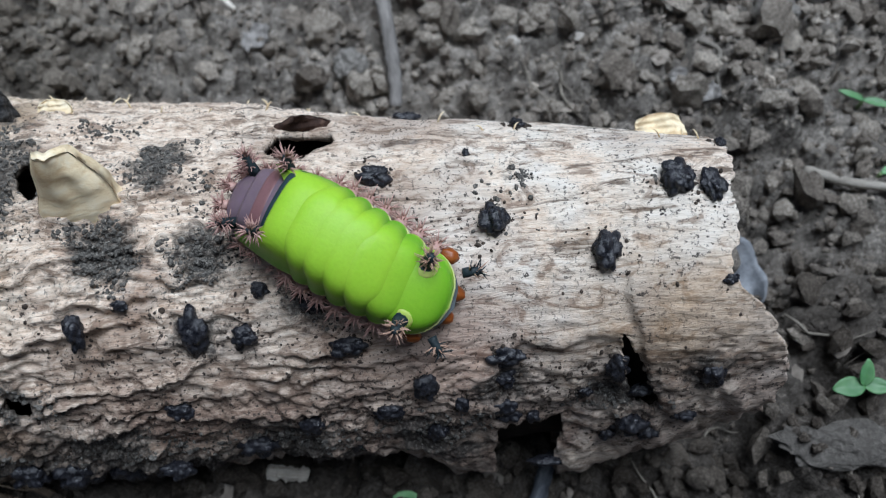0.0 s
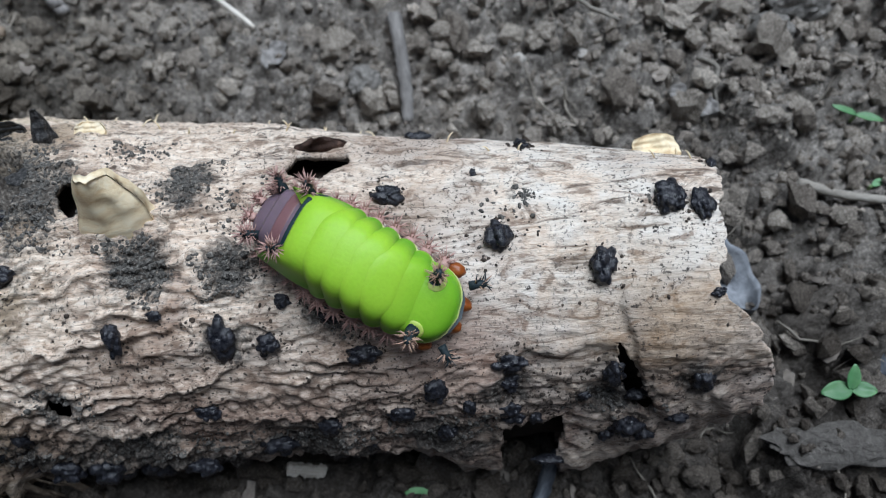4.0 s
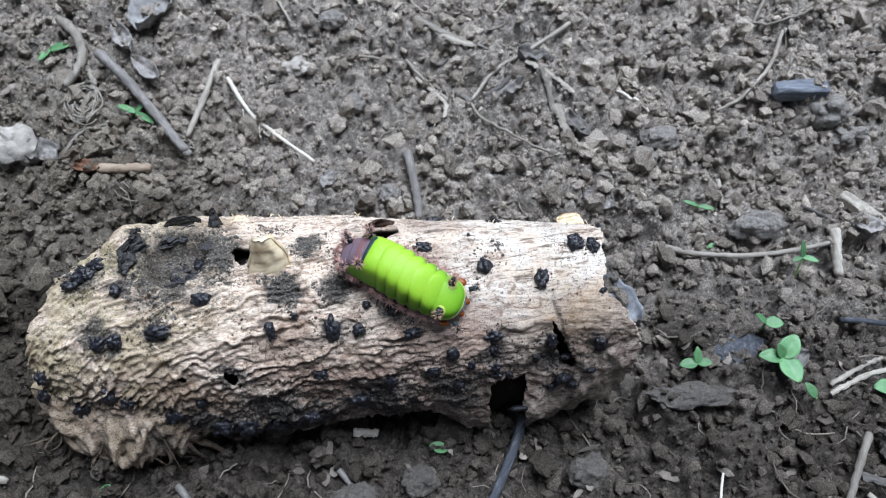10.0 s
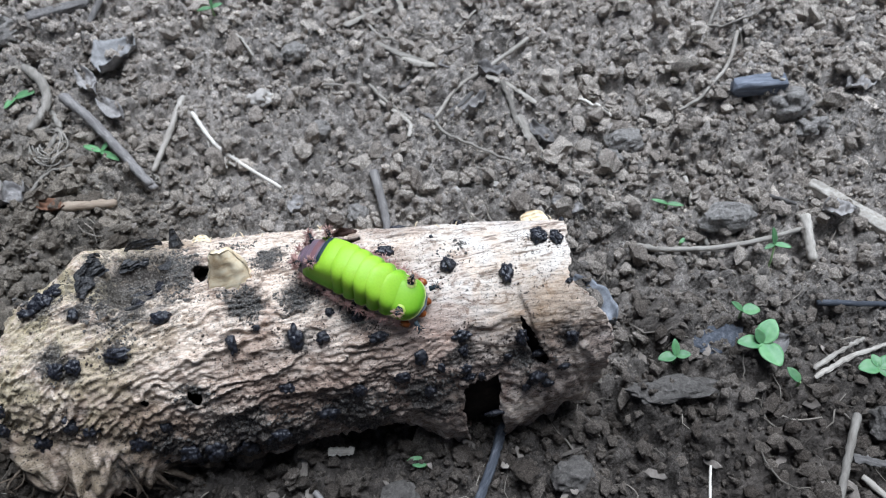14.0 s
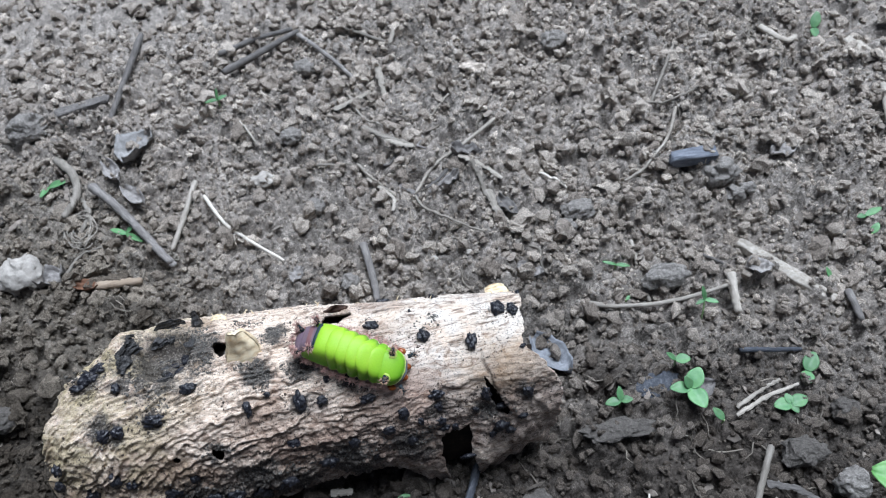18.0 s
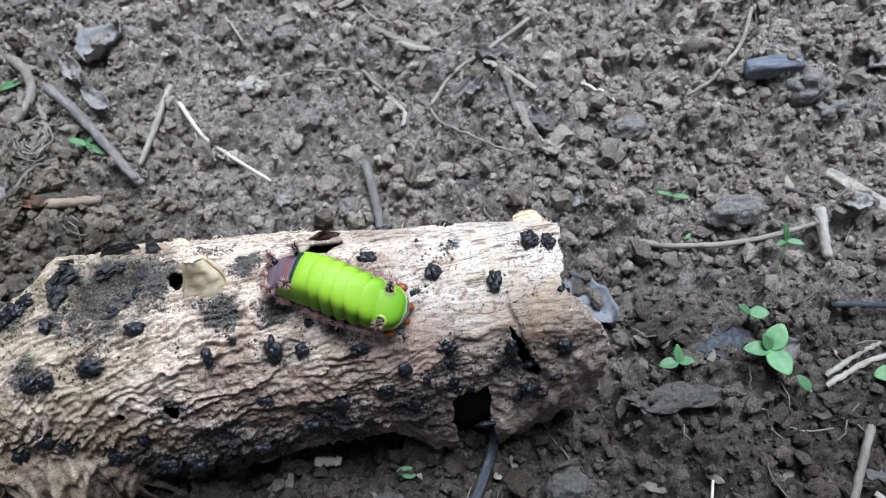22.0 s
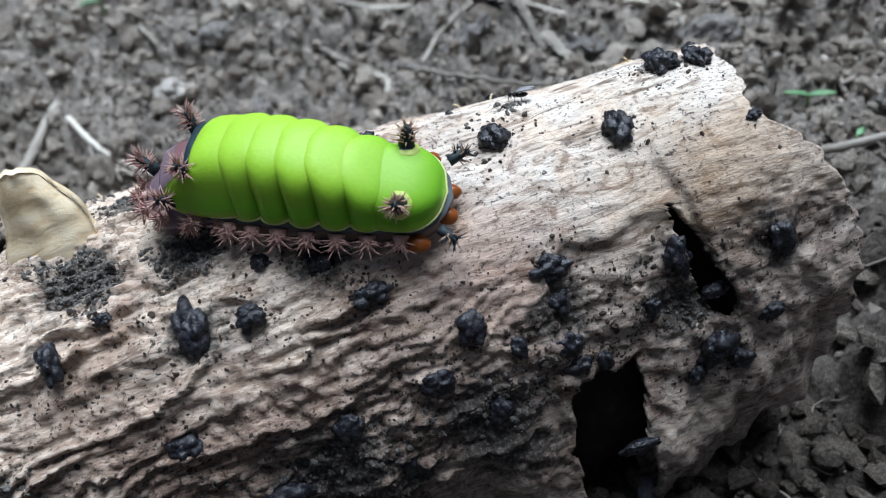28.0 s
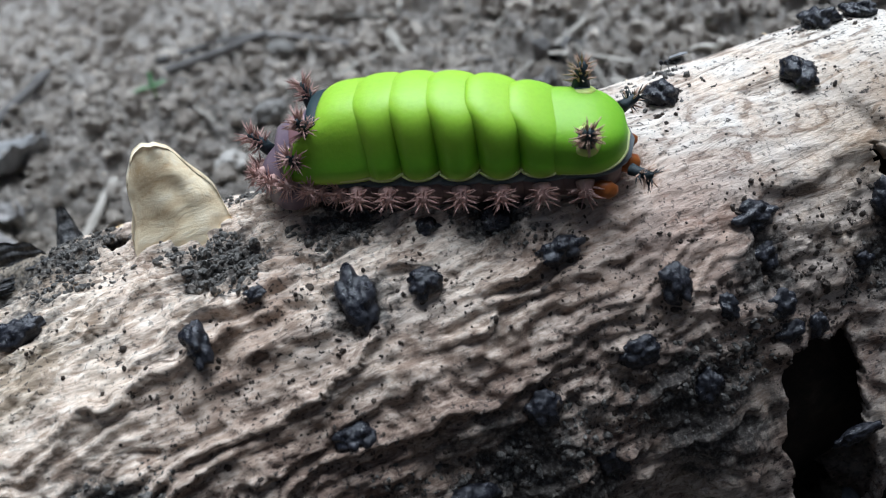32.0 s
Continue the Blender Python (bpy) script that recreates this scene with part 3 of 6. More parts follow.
def ground_height(x, y):
    """Height of the soil in centimetres, on arrays."""
    x, y = np.asarray(x, float), np.asarray(y, float)
    h = ground_base(x, y) - 0.22 + 0.13 * fractal(x / 3.1, y / 3.1, 3, 3)
    wx, wy = x + 0.12 * vnoise(x * 3, y * 3, 40), y + 0.12 * vnoise(x * 3, y * 3, 44)
    near = np.exp(-(np.maximum(np.hypot(x, y - 6) - 45, 0) / 20) ** 2)
    big, mid = lumps(wx, wy, 1.25, 51, 0.4), lumps(wx + 3, wy, 0.55, 61, 0.72)
    h = h + near * (0.6 * big + 0.75 * mid + 1.0 * lumps(wx, wy + 7, 0.3, 71, 0.95) + 1.3 * lumps(wx + 1, wy + 3, 0.17, 77, 1.0))
    return h + near * 0.035 * fractal(x * 6, y * 6, 2, 81)


def graded(centre, half, step, far, grow=1.16):
    a = list(np.arange(0, half, step))
    s = step
    while a[-1] < far:
        s *= grow
        a.append(a[-1] + s)
    a = np.array(a)
    return centre + np.concatenate([-a[:0:-1], a])


def build_ground():
    gx, gy = graded(1.0, 14.5, 0.064, 4000, 1.11), graded(7.5, 11.0, 0.064, 4000, 1.1)
    x, y = np.meshgrid(gx, gy, indexing="ij")
    z = ground_height(x, y)
    ob = sheet("ground", np.stack([x, y, z], -1).reshape(-1, 3), grid_faces(len(gx), len(gy)), SOIL)
    tagged(ob, "loose grey-brown crumbly garden soil with clods", "soil", kind="structure")


build_ground()


# ---- the log: a bent tapering tube, x along it, angle 0 on top and growing towards -y ----
def log_axis(x):
    """Centre y, centre z and radius of the log at x, in centimetres."""
    x = np.clip(np.asarray(x, float) / 10, -1.0, 0.5)
    return 10 * (0.3804 - 0.0828 * x + 0.0172 * x * x), 10 * (0.0998 + 0.1596 * x + 0.1139 * x * x), 10 * (0.1926 - 0.1399 * x - 0.1124 * x * x)


def log_relief(x, deg):
    """Wrinkles, swellings and sags of the bark, in centimetres."""
    yc, zc, r = log_axis(x)
    s = np.radians(deg) * r
    left = 1 / (1 + np.exp((x - 0.5 - 0.5 * vnoise(s, x, 5)) * 3.0))
    front = 1 / (1 + np.exp(-(deg + 26 + 12 * vnoise(x * 0.9, x * 0, 6)) / 8.0))
    # lapped folds: each swells downwards, ends in a short drop and dies out along its length; they fan down towards the torn end
    fan = 0.22 * x - 0.13 * np.clip(-3.6 - x, 0, 6) ** 1.7
    folds = 0.0
    for pitch, seed, depth in ((0.20, 7, 0.085), (0.115, 307, 0.042)):
        wander = 1.1 * fractal(x * 0.8, s * 1.2, 3, seed) + 0.42 * fractal(x * 2.9, s * 2.6, 2, seed + 1) + 0.16 * fractal(x * 8.0, s * 6.0, 2, seed + 2)
        ph = (s + fan) / pitch + wander
        row = np.floor(ph)
        lap = ph - row
        lap = np.where(lap < 0.72, (lap / 0.72) ** 1.3, 0.5 + 0.5 * np.cos((lap - 0.72) / 0.28 * math.pi))
        size = np.clip(0.5 + 1.0 * vnoise(x * 1.25 + 7.31 * row, row * 3.7, seed + 4) + 0.5 * fractal(x * 0.7, s * 1.1, 2, seed + 9), 0.0, 1.35)
        folds = folds + depth * lap * size
    wrinkle = folds * left * front
    swell = 0.055 * fractal(x * 0.55, s * 0.6, 3, 27)
    fibre = 0.008 * fractal(x * 2.5, s * 14, 2, 33)
    rough = 0.02 * fractal(x * 7, s * 9, 3, 37) * (0.22 + left) * (1 + 1.2 * np.clip((deg - 42) / 25, 0, 1)) + 0.008 * fractal(x * 17, s * 21, 2, 39) * (0.3 + np.clip((deg - 38) / 25, 0, 1))
    lower = np.clip((deg - 42) / 45, 0, 1) * (np.abs(deg) < 150)
    # torn layers: a sunk rectangle, an overlapping strip, and the strip's lower hem hanging straight down
    jag = 0.06 * fractal(s * 3.1, x * 3.1, 3, 47)
    step = lambda v, w: 1 / (1 + np.exp(-np.clip(v / w, -40, 40)))
    sunk = step(x - 1.04 - jag, 0.012) * step(2.24 - x, 0.012) * step(deg - 48 - 40 * jag, 0.7) * step(100 - deg, 2)
    strip = step(x - 2.28 - 0.6 * jag - 0.006 * np.clip(deg - 30, 0, 60), 0.012) * step(deg - 24 - 60 * jag, 4.0) * step(125 - deg, 4)
    hang = np.where(deg > 84, r / np.maximum(np.sin(np.radians(np.clip(deg, 84, 138))), 0.6) - r, 0) * step(x - 0.2, 0.35)
    hang = hang + 0.42 * np.clip((deg - 80) / 38, 0, 1.15) * (deg < 142) * step(x - 0.3, 0.3) * (1 + 0.25 * fractal(x * 2.2, deg / 30.0, 2, 49))
    pit = -0.09 * np.exp(-(((x + 2.85) / 0.36) ** 2 + ((deg - 14) / 8.0) ** 2) ** 2) - 0.6 * np.exp(-(((x + 5.08) / 0.66) ** 2 + ((deg + 9) / 17.0) ** 2 + 0.25 * vnoise(x * 3, deg / 7, 61)) ** 5)
    lip = 0.3 * np.exp(-(((x + 6.25) / 0.42) ** 2) - ((deg + 24) / 15.0) ** 2)
    layers = -0.09 * sunk + 0.07 * strip + hang + pit + lip
    crag = layers + lower * (0.06 * fractal(x * 2.4, s * 3.1, 3, 43) + 0.03 * fractal(x * 6.5, s * 8.0, 2, 53))
    return wrinkle + swell + fibre + rough + crag


def on_log(x, deg, lift=0.0):
    """Place and outward normal on the bark."""
    yc, zc, r = log_axis(x)
    a = radians(deg)
    n = Vector((0, -math.sin(a), math.cos(a)))
    rr = float(r) + float(log_relief(np.array([x]), np.array([float(deg)]))[0]) + lift
    return Vector((x, float(yc), float(zc))) + n * rr, n


def log_frame(x, deg, lift=0.0, spin=0.0):
    """A pose on the bark: x along the log, z outwards."""
    p, n = on_log(x, deg, lift)
    ax = Vector((1, 0, 0))
    ay = n.cross(ax)
    m = Matrix((ax, ay, n)).transposed().to_4x4()
    return Matrix.Translation(p * CM) @ m @ pose(0, 0, 0, 0, 0, spin)


def log_ends(deg):
    """Where the bark begins and ends along x at an angle."""
    left = np.interp(deg, [-180, -100, -40, -15, 0, 30, 60, 110, 180], [-6.0, -5.9, -6.25, -7.0, -7.5, -8.0, -8.25, -8.3, -7.0])
    right = np.interp(deg, [-180, -90, -58, -34, 0, 26, 34, 51, 69, 90, 114, 180], [3.0, 3.2, 3.35, 3.45, 3.35, 3.25, 3.32, 3.6, 3.85, 3.9, 3.85, 3.2])
    left = left + 0.10 * fractal(deg / 9.0, 0 * deg, 3, 91)
    right = right + 0.05 * fractal(deg / 7.0, 0 * deg + 3, 3, 95)
    return left, right


def in_hole(x, deg):
    """True where the bark has broken away."""
    wob = 0.10 * fractal(x * 3.2, deg / 9.0, 3, 99)
    gap = (x > 1.0 + wob) & (x < 1.72 + wob) & (deg > 91 + 40 * wob) & (deg < 170)
    mid = 2.22 + (deg - 46) * 0.008
    half = np.interp(deg, [46, 58, 75, 88, 94], [0.0, 0.07, 0.115, 0.13, 0.0])
    crack = (np.abs(x - mid - 0.2 * wob) < half) & (deg > 46) & (deg < 94)
    out = gap | crack
    for cx, cd, rx, rd in ((-3.62, -6, 0.17, 5), (-3.8, -9, 0.1, 3), (-1.0, -23, 0.3, 6.5), (-0.75, -26, 0.2, 4), (-4.0, 57, 0.1, 3.2), (-4.1, 55, 0.05, 2), (-5.0, 56, 0.08, 2)):
        out = out | (((x - cx) / rx) ** 2 + ((deg - cd) / rd) ** 2 < 1 + 3 * wob)
    return out


def build_log():
    log = thing("log", Matrix.Identity(4), "short rotten log with wrinkled pale bark lying on soil", "log")
    nu = 500
    deg = np.concatenate([np.linspace(-180, -70, 30, endpoint=False), np.linspace(-70, 140, 340, endpoint=False), np.linspace(140, 180, 14, endpoint=False)])
    nv = len(deg)
    left, right = log_ends(deg)
    u = np.linspace(0, 1, nu)[:, None]
    x = left + (right - left) * u
    d = np.broadcast_to(deg, x.shape)
    yc, zc, r = log_axis(x)
    # the left end draws in to a ragged snout
    close = np.clip((x - left) / 1.1, 0, 1)
    shrink = 1 - 0.16 * (1 - close) ** 2
    outer = (r + log_relief(x, d)) * shrink
    thick = 0.09 + 0.03 * fractal(x * 1.5, d / 20.0, 2, 105)
    a = np.radians(d)
    hole = in_hole(x, d)
    pts, faces = [], []
    for rr in (outer, outer - thick):
        pts.append(np.stack([x, yc - np.sin(a) * rr, zc + np.cos(a) * rr], -1).reshape(-1, 3))
    quads = grid_faces(nu, nv, True)
    keep = ~hole.reshape(-1)[quads].any(1)
    q = quads[keep]
    n = nu * nv
    # rims: every border edge of the kept faces joins the two skins
    e = np.concatenate([q[:, [0, 1]], q[:, [1, 2]], q[:, [2, 3]], q[:, [3, 0]]])
    key = np.sort(e, 1)
    key = key[:, 0] * n + key[:, 1]
    uniq, first, count = np.unique(key, return_index=True, return_counts=True)
    rim = e[first[count == 1]]
    walls = np.stack([rim[:, 1], rim[:, 0], rim[:, 0] + n, rim[:, 1] + n], -1)
    faces = np.concatenate([q, q[:, ::-1] + n, walls])
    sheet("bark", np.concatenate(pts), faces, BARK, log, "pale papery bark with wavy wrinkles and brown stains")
    # near-black core inside, added so that holes and crack look deep in shade
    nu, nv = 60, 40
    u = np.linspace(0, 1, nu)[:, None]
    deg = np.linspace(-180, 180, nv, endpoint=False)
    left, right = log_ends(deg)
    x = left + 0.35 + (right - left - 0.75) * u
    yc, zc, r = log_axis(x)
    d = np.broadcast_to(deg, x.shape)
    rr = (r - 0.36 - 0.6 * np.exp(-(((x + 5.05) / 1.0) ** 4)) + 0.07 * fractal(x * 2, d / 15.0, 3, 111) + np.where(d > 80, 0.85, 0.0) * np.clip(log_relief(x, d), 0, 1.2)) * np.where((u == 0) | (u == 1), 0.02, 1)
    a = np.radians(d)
    sheet("dark_core", np.stack([x, yc - np.sin(a) * rr, zc + np.cos(a) * rr], -1).reshape(-1, 3), grid_faces(nu, nv, True), CORE, log, "near-black rotten core that darkens the holes")
    return log


LOG = build_log()


def knot(x, deg, size, seed, material=CRUST, flat=0.85, lift=0.03, name="fungus_knot"):
    """A craggy lump of fungus crust set into the bark, one closed mesh swelling into small lobes, some with a sunken top."""
    rnd = random.Random(int(seed))
    oval = rnd.uniform(0.72, 1.35)
    off = Vector((seed * 1.3, -seed * 0.7, seed * 0.31))
    bm = bmesh.new()
    bmesh.ops.create_icosphere(bm, subdivisions=4, radius=1)
    d = np.array([v.co[:] for v in bm.verts])
    d /= np.linalg.norm(d, axis=1)[:, None]
    f = np.full(len(d), 0.66)
    for k in range(18):
        c = Vector((rnd.gauss(0, 1), rnd.gauss(0, 1), abs(rnd.gauss(0, 0.7)))).normalized()
        gap = np.linalg.norm(d - np.array(c[:]), axis=1)
        w = rnd.uniform(0.26, 0.5)
        lobe = rnd.uniform(0.12, 0.4) * np.sqrt(np.clip(1 - (gap / w) ** 2, 0, 1))
        if rnd.random() < 0.3:
            lobe -= 0.3 * np.exp(-((gap / (0.45 * w)) ** 2))
        f = np.maximum(f, 0.66 + lobe)
    for v, q in zip(bm.verts, f):
        n = v.co.normalized()
        q *= 1 + 0.14 * noise.noise(n * 3.0 + off) + 0.10 * noise.noise(n * 9.0 + off)
        v.co = Vector((n.x * oval, n.y / oval, n.z * flat * 0.9)) * (size * q)
        v.co.z += lift
    ob = part(name, bm, material, LOG)
    ob.matrix_local = log_frame(x, deg, -0.02)
    return ob


KNOTS = [(1.06, 5, 0.17), (2.1, 16, 0.17), (2.85, -11, 0.19), (3.17, -8, 0.15), (1.4, -44, 0.10), (0.17, -59, 0.12), (-0.09, -9, 0.15),
         (0.3, 56, 0.15), (3.14, 73, 0.15), (1.09, 50, 0.15), (1.07, 61, 0.13), (1.06, 73, 0.13), (1.12, 82, 0.12), (1.38, 84, 0.10), (0.64, 66, 0.09),
         (-0.44, 40, 0.14), (-1.95, 35, 0.2), (-1.44, 36, 0.13), (-3.1, 33, 0.14), (-0.93, 67, 0.14), (-0.12, 66, 0.14), (-2.27, 58, 0.13),
         (2.2, 63, 0.15), (2.42, 98, 0.2), (2.5, 82, 0.11), (2.62, 104, 0.13), (2.95, 94, 0.11), (2.2, 104, 0.12), (1.9, 76, 0.08), (-1.26, 24, 0.09), (-0.75, 28, 0.13), (-5.31, 32, 0.19),
         (-6.5, 37, 0.15), (-6.15, 36, 0.16), (-6.13, 12, 0.12), (-6.82, 4, 0.2), (-6.55, -2, 0.16), (-7.05, 9, 0.14), (-4.42, 17, 0.16), (-6.53, 64, 0.17), (-6.14, 67, 0.14), (-7.22, 75, 0.2), (-7.85, 64, 0.14), (-5.35, 78, 0.2), (-3.95, 91, 0.28), (-3.4, 96, 0.26), (-2.9, 90, 0.2), (-4.5, 88, 0.22), (-3.6, 97, 0.24), (-4.75, 70, 0.14),
         (-1.65, 80, 0.2), (-2.62, 27, 0.07), (-7.75, 54, 0.13), (3.42, -36, 0.07), (3.2, 30, 0.06), (0.83, -22, 0.05), (-0.5, 88, 0.16), (0.35, 82, 0.14), (-5.6, 88, 0.2), (-2.6, 84, 0.17)]
for k, (kx, kd, ks) in enumerate(KNOTS):
    knot(kx, kd, 1.18 * ks, 11 + 7 * k)
knot(1.37, -11, 0.12, 401, GREYCRUST, 0.45, -0.02, "grey_crust")


def grit(name, spots, size, material, label, seed):
    """Tiny crumbs stuck to the bark. spots: (x, angle, spread along, spread in degrees, count)."""
    rnd = random.Random(seed)
    bm = lump_bm(1.0, seed, 1, 0.5, 1.7)
    bm.verts.ensure_lookup_table()
    v = np.array([q.co[:] for q in bm.verts])
    f = np.array([[q.index for q in p.verts] for p in bm.faces])
    bm.free()
    pts, faces, base = [], [], 0
    for x, deg, sx, sd, count in spots:
        polar = [(rnd.uniform(0, 6.283), rnd.random() ** 0.6) for _ in range(count)]
        wob = [1 + 0.35 * math.sin(2 * t + x * 9) + 0.25 * math.sin(5 * t + deg) for t, q in polar]
        xs = np.array([x + math.cos(t) * q * w * sx for (t, q), w in zip(polar, wob)])
        ds = np.array([deg + math.sin(t) * q * w * sd for (t, q), w in zip(polar, wob)])
        lo, hi = log_ends(ds)
        ok = (xs > lo + 0.1) & (xs < hi - 0.1) & ~in_hole(xs, ds)
        yc, zc, r = log_axis(xs)
        rr, a = r + log_relief(xs, ds), np.radians(ds)
        for k in np.nonzero(ok)[0]:
            s = size * min(2.6, math.exp(rnd.gauss(-0.1, 0.5)))
            turn = np.array(Euler((rnd.uniform(0, 6.3), rnd.uniform(0, 6.3), rnd.uniform(0, 6.3))).to_matrix())
            c = (xs[k], yc[k] - math.sin(a[k]) * rr[k], zc[k] + math.cos(a[k]) * rr[k])
            pts.append((v * s * np.array([1, rnd.uniform(0.6, 1), rnd.uniform(0.4, 0.9)])) @ turn.T + c)
            faces.append(f + base)
            base += len(v)
    ob = sheet(name, np.concatenate(pts), np.concatenate(faces), material, LOG, label, smooth=False)
    ob["kind"] = "stuff"


MOULD = [(-1.85, 15, 0.36, 9, 420), (-2.42, -13, 0.36, 9, 380), (-2.87, 14, 0.42, 8, 900), (-6.85, 3, 0.4, 8, 260), (-5.3, 30, 0.3, 8, 160), (-4.0, 55, 0.4, 8, 200),
         (-4.2, -16, 0.45, 12, 420), (-5.8, 8, 0.3, 7, 160), (-1.75, -5, 0.4, 10, 120), (1.2, -3, 0.5, 12, 40), (2.9, -9, 0.3, 6, 40), (1.37, -12, 0.13, 4, 40), (-0.1, -9, 0.2, 6, 40), (-0.75, 27, 0.3, 6, 200), (-3.2, -26, 0.5, 8, 160), (-3.1, 74, 1.0, 9, 420), (-1.2, 77, 1.1, 9, 520), (-4.9, 80, 0.8, 9, 300), (0.5, 80, 0.6, 9, 300),
         (-5.1, -16, 0.5, 8, 90), (-6.5, 36, 0.4, 6, 160), (-5.4, 18, 0.4, 6, 140), (-4.1, 4, 0.5, 7, 260), (-4.05, -6, 0.35, 10, 300), (2.2, 82, 0.4, 10, 260)]
grit("mould_grit", MOULD, 0.0185, GREYCRUST, "grey mould and soil grit on bark", 7)
DIRT = [(-0.5, 72, 2.2, 22, 420), (-3.5, 78, 2.6, 20, 420), (1.7, 74, 1.0, 22, 300), (-1.5, 45, 3.0, 16, 240), (-6.3, 75, 1.5, 22, 260), (0.8, 20, 2.6, 40, 90), (-5.5, 30, 2.0, 26, 160)]
DIRT += [(kx, kd, 1.9 * ks, 55 * ks, int(300 * ks)) for kx, kd, ks in KNOTS]
grit("dirt_grit", DIRT, 0.0145, CRUMB, "dark specks of dirt on bark", 8)


# ---- loose bark on the log ----
def curled(name, m, width, height, curl, lean, material, label, seed, thick=0.06, taper=0.6, crag=0.0):
    """A curled flake: a thick bent sheet rising from its base edge, with a ragged rim."""
    nu, nv = (60, 50) if crag else (26, 22)
    pts = []
    for side in (0, 1):
        for i in range(nu):
            for j in range(nv):
                u, v = i / (nu - 1) * 2 - 1, j / (nv - 1)
                w = width * 0.5 * (1 - (1 - taper) * v**1.6) * (1 + 0.10 * noise.noise(Vector((v * 3, seed, u))))
                h = height * v * (1 - 0.22 * abs(u) ** 2.2) * (1 + (0.04 if material is CREAM else 0.10) * noise.noise(Vector((u * 2.5, seed, 3))))
                y = curl * u * u + lean * v + 0.05 * noise.noise(Vector((u * 2, v * 2, seed))) + 0.18 * curl * math.sin(v * 3) + crag * noise.fractal(Vector((u * 2.2, v * 2.2, seed)), 0.6, 2.2, 4)
                ridge = 0.008 * math.sin(v * 22 + 3 * noise.noise(Vector((u, v, seed))))
                pts.append((u * w, y + ridge + (thick if side else 0) * (1 - 0.6 * v), h - (0.05 if side else 0.05)))
    n = nu * nv
    q = grid_faces(nu, nv)
    faces = np.concatenate([q, q[:, ::-1] + n]).tolist()
    rim = [(i, 0) for i in range(nu)] + [(nu - 1, j) for j in range(1, nv)] + [(i, nv - 1) for i in range(nu - 2, -1, -1)] + [(0, j) for j in range(nv - 2, 0, -1)]
    idx = [i * nv + j for i, j in rim]
    for a, b in zip(idx, idx[1:] + idx[:1]):
        faces.append([a, b, b + n, a + n])
    ob = sheet(name, pts, faces, material, LOG, label)
    ob.matrix_local = m
    return ob


curled("bark_flap", log_frame(-3.05, 7, 0.0, 8), 0.84, 0.86, 0.12, 0.42, CREAM, "cream curled bark flap standing up", 4.0, 0.2, 0.42)
curled("bark_edge", log_frame(-4.95, 3, -0.03, 4), 1.2, 0.16, -0.12, 0.08, SHELL, "black lower lip of a hollow in the bark", 9.0, 0.1, 0.9, 0.05)
for lx, ld, ls in ((-5.3, -3, 0.26), (-4.8, -4, 0.22), (-5.05, -14, 0.25), (-4.6, -14, 0.2), (-5.5, -14, 0.2), (-5.1, 3, 0.18)):
    knot(lx, ld, ls, 900 + lx * 31, CRUST, 0.3, -0.02)
knot(-4.75, -16, 0.22, 909, CRUST, 0.5, 0.0)
knot(-5.25, -8, 0.18, 913, SHELL, 0.5, 0.0)
curled("bark_flake", log_frame(-5.74, -10, 0.1, 80), 1.2, 0.42, 0.12, 0.1, SHELL, "black curled bark flake", 9.0, 0.06, 0.5, 0.1)
curled("bark_flake", log_frame(-5.1, -33, 0.0, 10), 0.8, 0.3, 0.08, -0.1, SHELL, "black upturned bark edge", 12.0, 0.06, 0.7)
curled("bark_flake", log_frame(-4.35, -31, 0.0, 30), 0.3, 0.5, 0.05, 0.02, SHELL, "black bark splinter", 15.0, 0.07, 0.4)
curled("bark_flake", log_frame(-3.9, -36, 0.0, 15), 0.42, 0.2, 0.08, 0.1, CREAM, "pale lifted bark splinter", 17.0, 0.09, 0.6)
curled("bark_flake", log_frame(3.0, -56, 0.0, 5), 0.6, 0.28, 0.10, 0.05, CREAM, "pale curled bark scrap on the log", 21.0, 0.05, 0.8)
curled("bark_flake", log_frame(-0.95, -31, -0.06, 6), 0.85, 0.34, 0.16, -0.12, DARKBROWN, "dark brown lifted bark edge", 23.0, 0.06, 0.15)
curled("bark_shell", log_frame(-4.95, -27, -0.06, 4), 1.2, 0.26, -0.2, 0.2, SHELL, "upright black wall of a hollow bark shell", 33.0, 0.09, 0.8, 0.1)
knot(-4.35, -16, 0.24, 917, SHELL, 0.3, -0.02, "grey_mould_patch")
knot(1.55, 112, 0.2, 931, CRUST, 0.5)


def splinter_fringe():
    """Fine frayed fibres along the crest of the bark."""
    rnd = random.Random(5)
    pts, faces = [], []
    for k in range(26):
        x = rnd.uniform(-4.2, 3.4)
        deg = rnd.uniform(-80, -38)
        p, n = on_log(x, deg, -0.01)
        d = (Vector((rnd.uniform(-1, 1), rnd.uniform(-0.3, 0.3), 0)) + n * rnd.uniform(0.15, 0.7)).normalized()
        ln = rnd.uniform(0.05, 0.16)
        path = [p + d * (ln * q) + n * (0.03 * math.sin(q * 3)) for q in (0, 0.4, 0.75, 1)]
        tp, tf = tube_points(path, [0.012, 0.011, 0.008, 0.003], 4)
        faces += [[i + len(pts) for i in f] for f in tf]
        pts += tp
    ob = sheet("bark_fringe", pts, faces, CREAM, LOG, "frayed pale bark fibres")
    ob["kind"] = "stuff"


